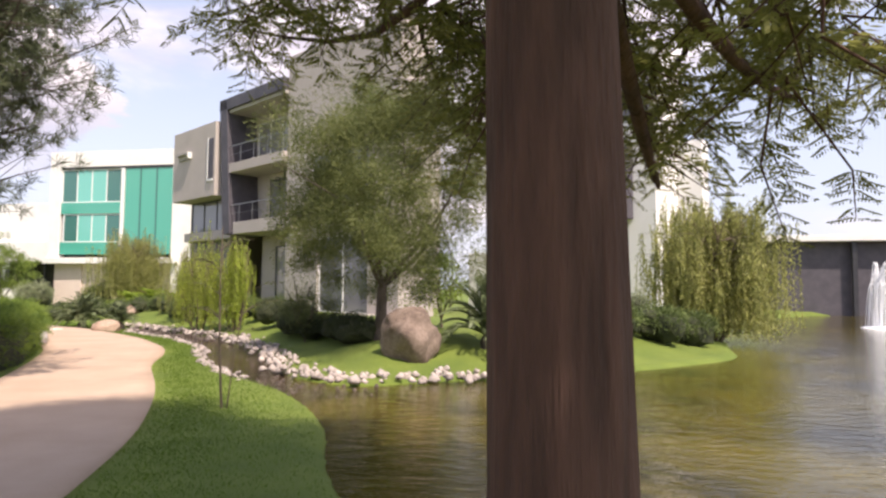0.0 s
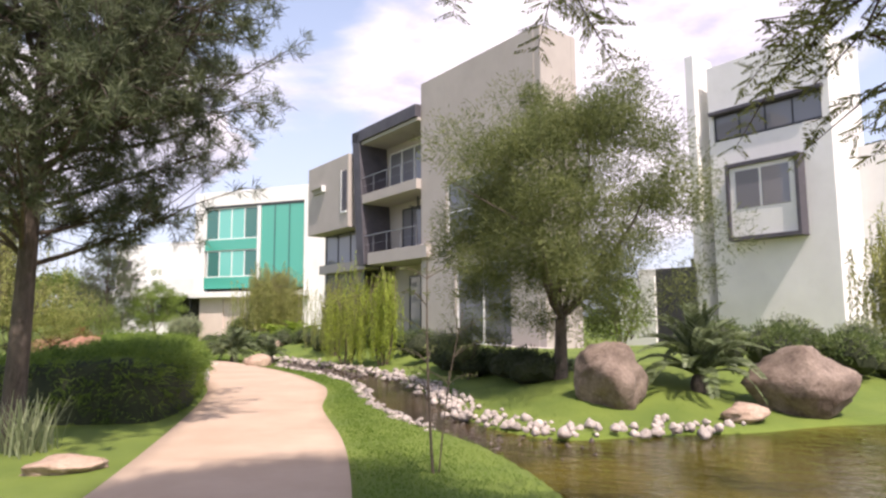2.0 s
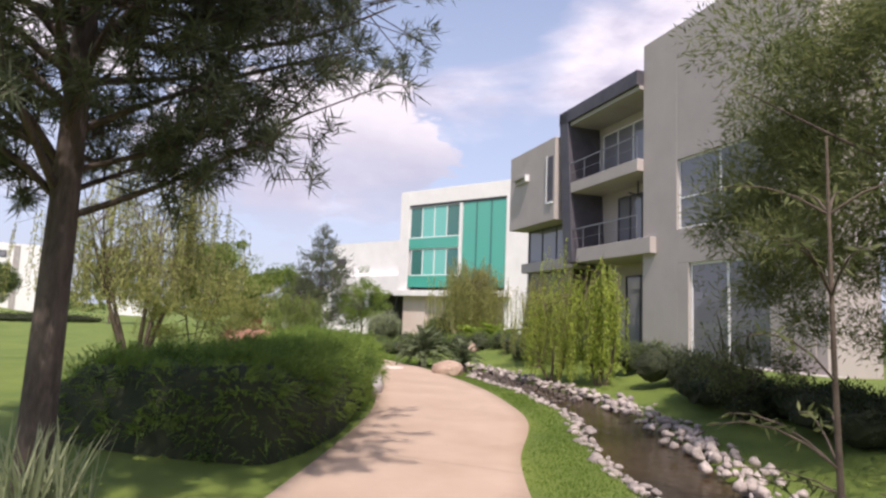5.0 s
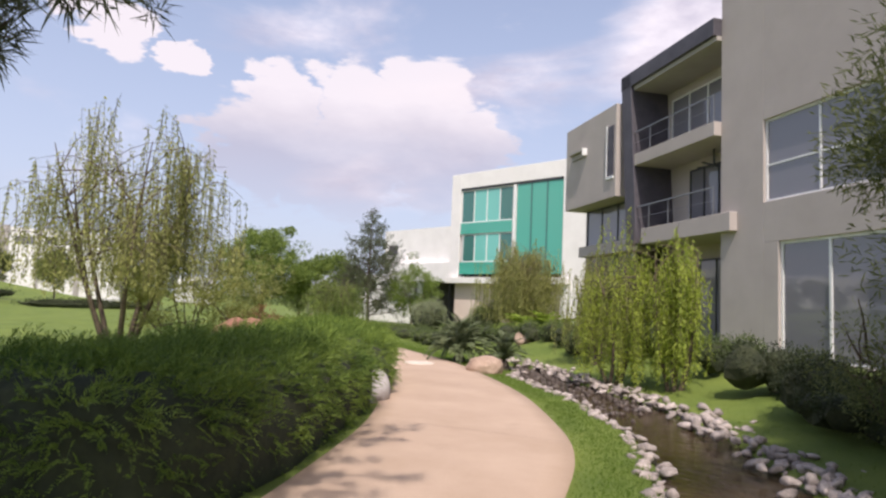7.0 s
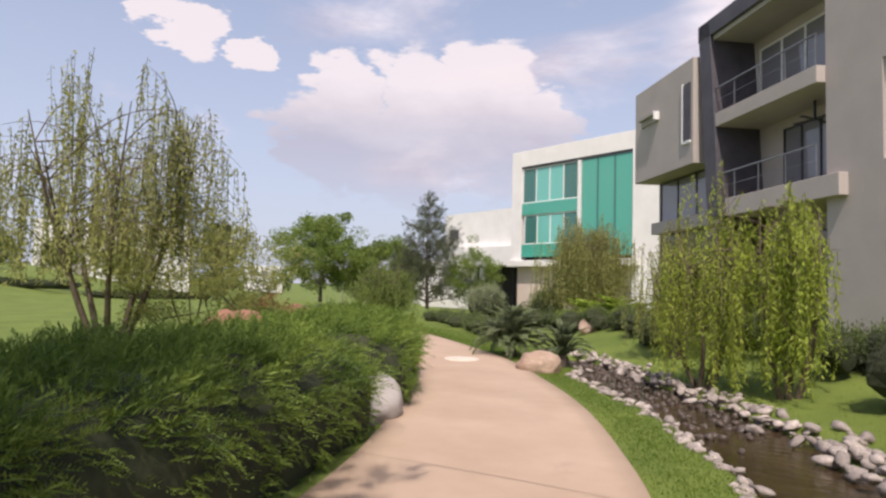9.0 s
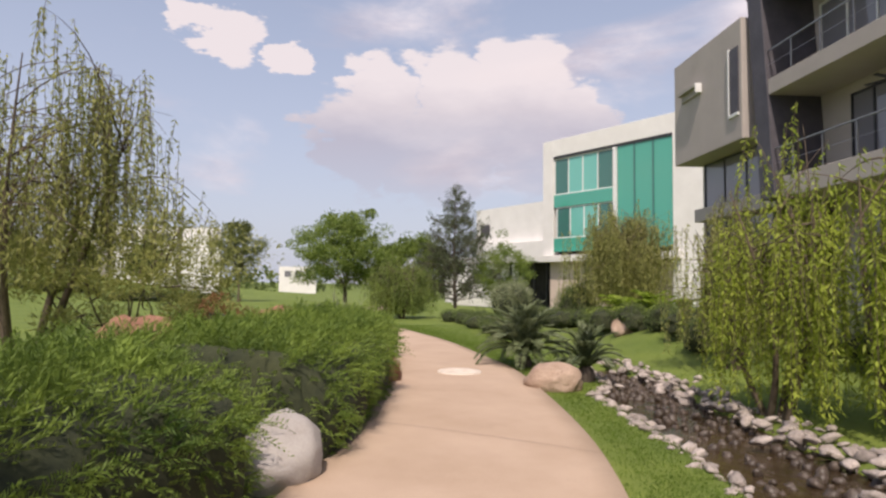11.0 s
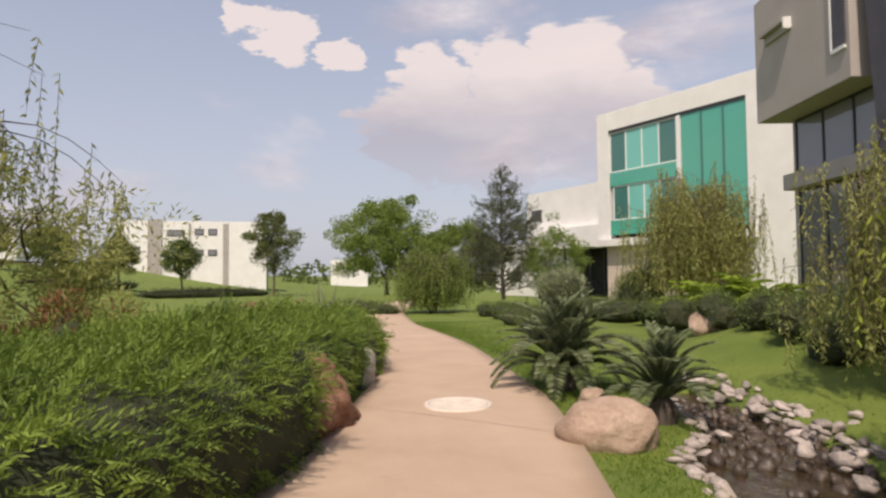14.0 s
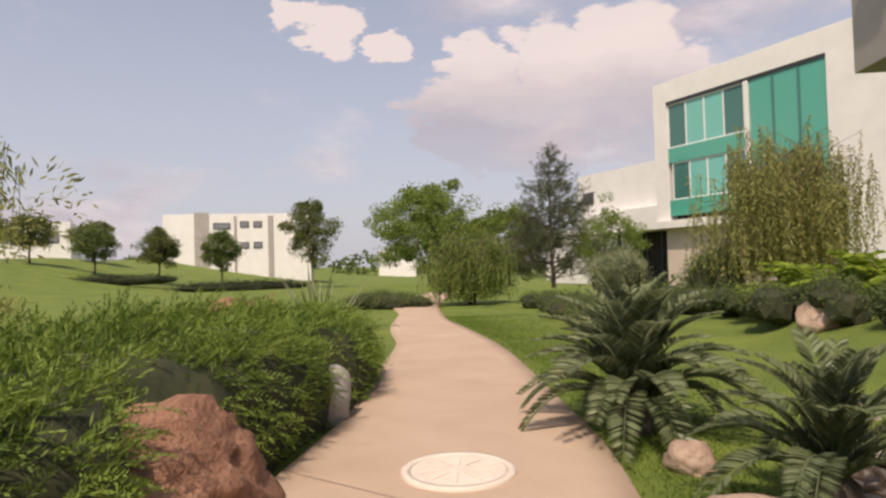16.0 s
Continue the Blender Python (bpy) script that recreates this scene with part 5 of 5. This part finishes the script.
clump_tree("broad_tree", on_ground(-53.5, 51.2), 7.0, 1.1, 4.5, 75, "rounded green garden tree beyond the path", M_TREE, limbs=8, clumps=150, per=160, size=0.25, clump=0.74, trunk=0.19)
clump_tree("broad_tree", on_ground(-66.9, 57.9), 5.4, 1.1, 3.5, 76, "dark green tree far beyond the lawn", M_SHRUB, limbs=7, clumps=70, per=110, size=0.26, clump=0.8, trunk=0.18)


def lawn_tree(x, y, height, seed, label, spread=1.1):
    clump_tree("lawn_tree", on_ground(x, y), height, height * 0.34, spread, seed, label, M_CEDAR if seed % 2 else M_SHRUB, limbs=6, clumps=70, per=150, size=0.2, clump=0.5, trunk=0.10, top=1.5)


lawn_tree(-56.5, 35.0, 6.6, 81, "dark conical lawn tree before a white house", 1.9)
lawn_tree(-68.0, 31.0, 5.0, 82, "small round-headed lawn tree", 1.5)
lawn_tree(-69.0, 26.2, 4.6, 83, "small round-headed lawn tree", 1.6)
lawn_tree(-70.0, 21.5, 4.0, 84, "small dark lawn tree", 1.7)
lawn_tree(-72.0, 17.0, 4.0, 85, "small dark lawn tree", 1.9)
lawn_tree(-76.0, 13.0, 4.2, 86, "small dark lawn tree", 2.2)
lawn_tree(-82.0, 22.0, 4.2, 87, "small dark lawn tree", 2.2)


def clipped_row(x0, y0, x1, y1, seed):
    c, ln = ((x0 + x1) / 2, (y0 + y1) / 2), math.hypot(x1 - x0, y1 - y0)
    shrub("clipped_hedge", on_ground(*c, math.degrees(math.atan2(y1 - y0, x1 - x0))), ln * 0.62, 0.5, 0.65, seed, "low clipped hedge row across the lawn", M_DARKSHRUB, 1100, 0.13, lumps=12, category="hedge")


clipped_row(-64.5, 18.5, -64.0, 26.2, 91)
clipped_row(-59.5, 25.8, -57.5, 34.2, 92)

# far woods that close the view
def far_woods():
    rng = np.random.default_rng(95)
    pts = []
    for i in range(110):
        a = rng.uniform(0, 6.28)
        r = rng.uniform(150, 260)
        x, y = -20 + math.cos(a) * r, 20 + math.sin(a) * r
        h = rng.uniform(2.5, 6.5)
        pts.append((x, y, 0.0, h))
    per = 170
    p = np.array(pts)
    p[:, 2] = ground_height(p[:, 0], p[:, 1])
    c = np.repeat(p, per, 0)
    v = ball_points(len(c), rng) * rng.uniform(0.4, 1, (len(c), 1)) ** 0.5
    pos = np.stack([c[:, 0] + v[:, 0] * c[:, 3] * 0.9, c[:, 1] + v[:, 1] * c[:, 3] * 0.9, c[:, 2] + c[:, 3] * (0.5 + 0.5 * v[:, 2])], 1)
    lf = leaves(pos, ball_points(len(pos), rng), 1.3, 0.45, rng)
    thing("far_woods", "hazy belt of trees along the horizon", "woods", kind="stuff", data=arrays("far_woods", *lf, M_SHRUB))


far_woods()

# stream garden: willows in front of the grey house
willow(on_ground(-9.75, 21.4), 3.9, 1.15, 101, "bright weeping willow by the stream", 260, M_WILLOW, 0.085, 0.05, 4, dome=0.5)
willow(on_ground(-8.4, 21.2), 3.9, 0.9, 102, "bright weeping willow by the stream", 170, M_WILLOW, 0.10, 0.1, 4)
willow(on_ground(-11.6, 24.3), 3.3, 1.2, 103, "dull green weeping willow by the stream", 280, M_WILLOW_DULL, 0.085, 0.1, 4)
willow(on_ground(-20.3, 34.5), 5.0, 2.2, 104, "broad dull weeping willow before teal glass", 900, M_WILLOW_DULL, 0.13, 0.4, 5, 0.7)
clump_tree("cedar_tree", on_ground(-2.2, 15.0), 5.9, 1.2, 3.2, 105, "feathery olive-green tree leaning over boulders", M_CEDAR, M_PINEBARK, 8, 270, 520, 0.115, 0.60, 0.15, (0.1, 0.1), 1.2, width=0.12, top=1.6)
clump_tree("feathery_bush", on_ground(-4.6, 16.9), 1.7, 0.3, 0.9, 106, "feathery low bush before the glass doors", M_CEDAR, limbs=7, clumps=26, per=200, size=0.08, clump=0.32, trunk=0.03, width=0.16)
clump_tree("lime_bush", on_ground(-1.0, 17.2), 2.0, 0.2, 0.8, 107, "lime green bush by the white garden wall", M_LIME, limbs=6, clumps=24, per=150, size=0.08, clump=0.35, trunk=0.04)


def sapling(x, y, h, seed):
    """A slender young tree: dark thin stems, arching twigs, few small leaves."""
    rng = np.random.default_rng(seed)
    wood = [up_chain((0, 0, -0.05), (-0.06, 0.02, h), 0.017, 0.005, rng, 0.05, 8),
            up_chain((0.05, 0.02, -0.05), (0.30, 0.15, h * 0.72), 0.010, 0.004, rng, 0.04, 6)]
    pts, ways = [], []
    for i in range(22):
        stem = wood[0 if i % 3 else 1]
        a = Vector(stem[int(rng.integers(3, len(stem) - 1))][0])
        w, ln = rng.uniform(0, 6.28), rng.uniform(0.25, 0.6)
        out = Vector((math.cos(w), math.sin(w), 0))
        line = [a + out * ln * q + Vector((0, 0, ln * (0.85 * q - 0.55 * q * q))) for q in (0, 0.25, 0.5, 0.75, 1.0)]
        wood.append([(p, 0.005 - 0.0008 * k) for k, p in enumerate(line)])
        for k in range(14):
            q = rng.uniform(0.3, 1.0)
            pts.append(tuple(a + out * ln * q + Vector((0, 0, ln * (0.85 * q - 0.55 * q * q)))))
            ways.append(tuple(rng.normal(size=3) + (0, 0, -0.5)))
    tree_thing("sapling", "slender dark-stemmed sapling with few leaves in the lawn", "tree", on_ground(x, y), wood, M_TWIG,
               leaves(np.array(pts), np.array(ways), 0.055, 0.007, rng), M_CEDAR, sides=5)


sapling(-2.9, 8.4, 2.3, 111)

# beds beneath the grey house
def bed(points, seed, label, mat=M_DARKSHRUB, h=0.5, w=0.75, n=750):
    for i, (x, y) in enumerate(points):
        shrub("low_shrub", on_ground(x, y, 37 * i), w, w, h, seed + i, label, mat, n, 0.06, lumps=5, group="shrubs in the house beds")


bed([(-2.9, 15.6), (-3.5, 16.4), (-4.3, 17.2), (-4.9, 18.1)], 120, "low dark spreading shrub in a bed before glass doors", M_DARKSHRUB, 0.6, 0.9, 1100)
bed([(-5.7, 19.4), (-6.3, 20.4)], 130, "dark spreading shrub beneath the grey house", M_DARKSHRUB, 0.8, 0.9, 1000)
bed([(-7.6, 22.6), (-9.0, 24.0), (-10.4, 25.6), (-12.4, 27.0)], 140, "leafy green shrub against the grey house", M_SHRUB, 0.8, 0.9)
bed([(-13.6, 26.8), (-14.8, 27.8), (-16.0, 28.6), (-17.4, 29.6), (-12.6, 25.6)], 150, "grey-green flowering shrub in a lawn bed", M_SHRUB, 0.65, 0.8)
bed([(-18.5, 30.5), (-19.8, 31.5), (-21.6, 32.8), (-23.3, 33.6)], 160, "dark green shrub in front of the willow", M_SHRUB, 0.7, 1.0)
bed([(-22.8, 29.6), (-24.5, 30.6), (-26.0, 31.4), (-21.0, 28.4), (-19.3, 27.2)], 170, "low green groundcover shrub past the palms", M_SHRUB, 0.5, 0.9)
shrub("ball_shrub", on_ground(-27.0, 35.5), 1.2, 1.2, 1.5, 181, "rounded grey-green shrub before the pink wall", M_AGAVE, 1500, 0.13, width=0.2, up=0.8)
shrub("spiky_shrub", on_ground(-21.9, 33.8), 0.9, 0.9, 1.5, 182, "brownish upright shrub before the pink wall", M_SHRUB, 900, 0.16, width=0.15, up=1.2)
for i, (x, y) in enumerate(((1.0, 17.2), (2.2, 17.0), (3.4, 16.8), (4.6, 17.3), (5.6, 18.2))):
    shrub("leafy_shrub", on_ground(x, y, 40 * i), 0.9, 0.8, 0.85, 190 + i, "glossy green shrub row on the pond bank", M_SHRUB, 900, 0.085, group="shrubs on the pond bank")
for i, (x, y) in enumerate(((1.6, 19.8), (2.9, 19.0), (4.2, 18.6))):
    shrub("grey_shrub", on_ground(x, y, 40 * i), 0.8, 0.7, 1.0, 200 + i, "greyish shrub under the bay window", M_AGAVE, 700, 0.07, group="shrubs under the bay window")
willow(on_ground(7.0, 20.6), 4.9, 2.3, 205, "dense weeping willow on the pond bank", 1100, M_WILLOW_DULL, 0.13, 0.1, 5)


def lime_fern(at, seed):
    """A spreading bush with long lime green feather leaves."""
    rng = np.random.default_rng(seed)
    t = thing("fern_bush", "spreading lime green fern-leaved bush", "shrub", at)
    wood, pts, ways, lens = [], [], [], []
    for i in range(46):
        w, el, ln = rng.uniform(0, 6.28), rng.uniform(0.2, 1.1), rng.uniform(1.0, 1.9)
        d = Vector((math.cos(w) * math.cos(el), math.sin(w) * math.cos(el), math.sin(el)))
        line = [Vector((0, 0, 0.2)) + d * ln * s + Vector((0, 0, -0.75 * ln * s * s * 0.55)) for s in np.linspace(0, 1, 16)]
        wood.append([(p, 0.008) for p in line[::3]])
        for j in range(4, 16):
            tang = (line[j] - line[j - 1]).normalized()
            side = tang.cross(Vector((0, 0, 1))).normalized()
            for s in (-1, 1):
                for o in (0, 0.5):
                    pts.append(tuple(line[j - 1].lerp(line[j], o)))
                    ways.append(tuple(tang * 0.4 + side * s + Vector((0, 0, -0.15))))
                    lens.append(0.26 * (1.1 - 0.7 * abs(j / 15 - 0.5)))
    part("stems", arrays("stems", *tubes(wood, 4), M_TWIG), t)
    part("fronds", arrays("fronds", *leaves(np.array(pts), np.array(ways), np.array(lens), 0.035, rng, 0.1), M_LIME), t)


lime_fern(on_ground(-17.6, 31.2), 211)
lime_fern(on_ground(-16.0, 30.0), 212)

# palms and rocks by the path
sago_palm(on_ground(-14.72, 22.50), 54, 1.08, 221, "large sago palm with arching dark fronds beside the path", 0.2, "sago palms by the path")
sago_palm(on_ground(-12.9, 21.95), 34, 0.76, 222, "smaller sago palm with arching fronds by the stream head", 0.2, "sago palms by the path")
sago_palm(on_ground(0.3, 14.0), 40, 1.3, 224, "sago palm between two boulders on the pond bank", 0.25)
boulder("boulder", -12.7, 20.9, 0.42, 0.34, 0.28, 231, M_ROSE, "rounded pinkish boulder on the lawn edge by the path", 38, 0.42, 0.16)
boulder("boulder", -13.85, 22.05, 0.20, 0.16, 0.14, 232, M_ROSE, "small pinkish stone under a palm", 10, 0.4)
boulder("boulder", -16.3, 28.4, 0.36, 0.32, 0.34, 233, M_ROSE, "pale pinkish boulder in a shrub bed", 10, 0.5, 0.18)
boulder("boulder", -1.2, 13.0, 0.62, 0.55, 0.62, 234, M_BOULDER, "big pointed brown boulder beneath the leaning tree", 20, 0.55, 0.25, 14)
boulder("boulder", 1.75, 13.55, 0.78, 0.66, 0.58, 235, M_BOULDER, "big rounded dark brown boulder at the water's edge", -10, 0.75, 0.2)
boulder("boulder", 0.75, 12.6, 0.4, 0.3, 0.16, 236, M_ROSE, "low pinkish stone on the pond bank", 10, 0.5)


# cover in the path
def manhole():
    bm = bmesh.new()
    bmesh.ops.create_cone(bm, cap_ends=True, segments=40, radius1=0.31, radius2=0.31, depth=0.03)
    bmesh.ops.bevel(bm, geom=[e for e in bm.edges if len(e.link_faces) == 2 and any(len(f.verts) > 4 for f in e.link_faces)], offset=0.006, segments=1, affect="EDGES")
    lid = thing("manhole_cover", "round pale cast manhole cover set in the path", "manhole cover", pose(-14.58, 20.7, 0.05), data=data_of("cover", bm, M_LID))
    verts, faces = [], []
    for k in range(48):
        a = 6.2832 * k / 48
        for r, z in ((0.315, 0.0), (0.315, 0.018), (0.37, 0.018), (0.37, -0.01)):
            verts.append((r * math.cos(a), r * math.sin(a), z))
    for k in range(48):
        for j in range(3):
            q, w = 4 * k + j, 4 * ((k + 1) % 48) + j
            faces.append((q, q + 1, w + 1, w))
    part("rim", arrays("rim", verts, faces, M_LID), lid)
    for k in range(10):
        a = 6.2832 * k / 10
        part("rib", data_of("rib", box_bm([(0.08, 0.26, -0.008, 0.008, 0.014, 0.022)], 0.002), M_LID), lid, at=pose(0, 0, 0, 0, 0, math.degrees(a)))


manhole()


def fountain():
    rng = np.random.default_rng(241)
    t = thing("fountain", "white fountain jet rising from the pond", "fountain", pose(17.3, 30.6, -0.1))
    chains = []
    for i in range(46):
        w, sp, h = rng.uniform(0, 6.28), rng.uniform(0.05, 0.35), rng.uniform(1.7, 3.0)
        chains.append([((math.cos(w) * sp * s, math.sin(w) * sp * s, max(0.0, h * 4 * (s * 0.5) * (1 - s * 0.5))), 0.035 * (1.1 - 0.4 * s)) for s in np.linspace(0, 2, 11)])
    tagged(part("jet", arrays("jet", *tubes(chains, 5), M_SPRAY, True), t), kind="stuff")
    bm = bmesh.new()
    bmesh.ops.create_cone(bm, cap_ends=True, segments=24, radius1=0.8, radius2=0.6, depth=0.05, matrix=Matrix.Translation((0, 0, 0.02)))
    part("foam", data_of("foam", bm, M_SPRAY), t)


fountain()


# stones along the banks
def stone_edging():
    rng = np.random.default_rng(251)
    shapes = [rock_mesh("stone", 0.09 + 0.008 * (k % 3), 0.068, 0.055 - 0.006 * (k % 4), 300 + k, M_STONE, 0.55, 2) for k in range(9)]
    rest = []

    def row(line, name, label, lo, hi, gap, wide, limit):
        t = thing(name, label, "edging")
        d = np.r_[0, np.cumsum(np.hypot(*np.diff(line, axis=0).T))]
        s, count = lo, 0
        while s < min(hi, d[-1]):
            x, y = np.interp(s, d, line[:, 0]), np.interp(s, d, line[:, 1])
            for k in range(wide):
                px, py = x + rng.normal() * 0.075 * wide, y + rng.normal() * 0.075 * wide
                m = pose(px, py, -0.05 + 0.035 * k + rng.uniform(0, 0.04), rng.uniform(-25, 25), rng.uniform(-25, 25), rng.uniform(0, 360)) @ Matrix.Scale(rng.uniform(0.45, 1.05) if wide == 1 else rng.uniform(0.4, 1.25), 4)
                if count < limit:
                    part("stone", shapes[int(rng.integers(0, 9))], t, at=m)
                    count += 1
                else:
                    rest.append(m)
            s += gap * rng.uniform(0.7, 1.3)
        return t

    dn = np.r_[0, np.cumsum(np.hypot(*np.diff(near_line, axis=0).T))]
    i0 = dn[int(np.argmin(np.hypot(*(near_line - (-3.6, 11.0)).T)))]
    row(near_line, "stone_edging", "line of pale rounded stones along the lawn bank", i0, 99, 0.085, 1, 290)
    df = np.r_[0, np.cumsum(np.hypot(*np.diff(far_line, axis=0).T))]
    i1 = df[int(np.argmin(np.hypot(*(far_line - (0.4, 12.05)).T)))]
    row(far_line, "stone_edging", "heaped pale stones along the garden bank of the stream", 0, i1, 0.125, 3, 298)
    # rubble in the bed at the stream head
    base = np.array([tuple(v.co) for v in shapes[0].vertices])
    tri = np.array([tuple(p.vertices) for p in shapes[0].polygons])
    pieces = []
    more = [(base @ np.array(m)[:3, :3].T + np.array(m)[:3, 3], tri) for m in rest]
    if more:
        thing("bank_stones", "pale stones filling out the garden bank", "stones", kind="stuff", data=arrays("bank_stones", *merged(more), M_STONE, True))
    for i in range(420):
        t = rng.uniform(0, 1) ** 1.5
        a = np.array([-13.2, 23.2]) * (1 - t) + np.array([-8.0, 18.8]) * t
        p = a + rng.normal(size=2) * (0.55 - 0.15 * t)
        if not inside(np.array([p[0]]), np.array([p[1]]), WATER_EDGE)[0]:
            continue
        mm = np.array(pose(p[0], p[1], -0.14 + rng.uniform(0, 0.06), *rng.uniform(0, 360, 3)) @ Matrix.Scale(rng.uniform(0.35, 1.1), 4))
        pieces.append((base @ mm[:3, :3].T + mm[:3, 3], tri))
    for i in range(160):
        p = np.array([-2.9, 10.7]) + rng.normal(size=2) * (0.9, 0.5)
        if not inside(np.array([p[0]]), np.array([p[1]]), WATER_EDGE)[0]:
            continue
        mm = np.array(pose(p[0], p[1], -0.15 + rng.uniform(0, 0.05), *rng.uniform(0, 360, 3)) @ Matrix.Scale(rng.uniform(0.3, 0.7), 4))
        pieces.append((base @ mm[:3, :3].T + mm[:3, 3], tri))
    thing("stream_rubble", "wet brown cobbles lying in the stream bed", "stones", kind="stuff", data=arrays("stream_rubble", *merged(pieces), M_RUBBLE, True))


stone_edging()


def lawn_blades():
    """Short grass along the path and the banks, where the walk passes close."""
    rng = np.random.default_rng(261)
    n = 110000
    s = rng.integers(0, len(right_line) - 60, n)
    base = right_line[s] + rng.normal(size=(n, 2)) * 0.15
    side = right_line[np.minimum(s + 1, len(right_line) - 1)] - right_line[s]
    side /= np.maximum(np.linalg.norm(side, axis=1, keepdims=True), 1e-6)
    p = base + np.stack([side[:, 1], -side[:, 0]], 1) * (0.16 + rng.exponential(0.9, (n, 1)))
    ok = ~inside(p[:, 0], p[:, 1], WATER_EDGE) & (away(p[:, 0], p[:, 1], right_line) > 0.02)
    p = p[ok]
    pos = np.column_stack([p, ground_height(p[:, 0], p[:, 1])])
    d = rng.normal(size=pos.shape) * 0.5
    d[:, 2] = 1
    thing("lawn_blades", "short mown grass blades beside the path", "grass", kind="stuff",
          data=arrays("lawn_blades", *leaves(pos, d, rng.uniform(0.018, 0.042, len(pos)), 0.004, rng), M_BLADE))


lawn_blades()
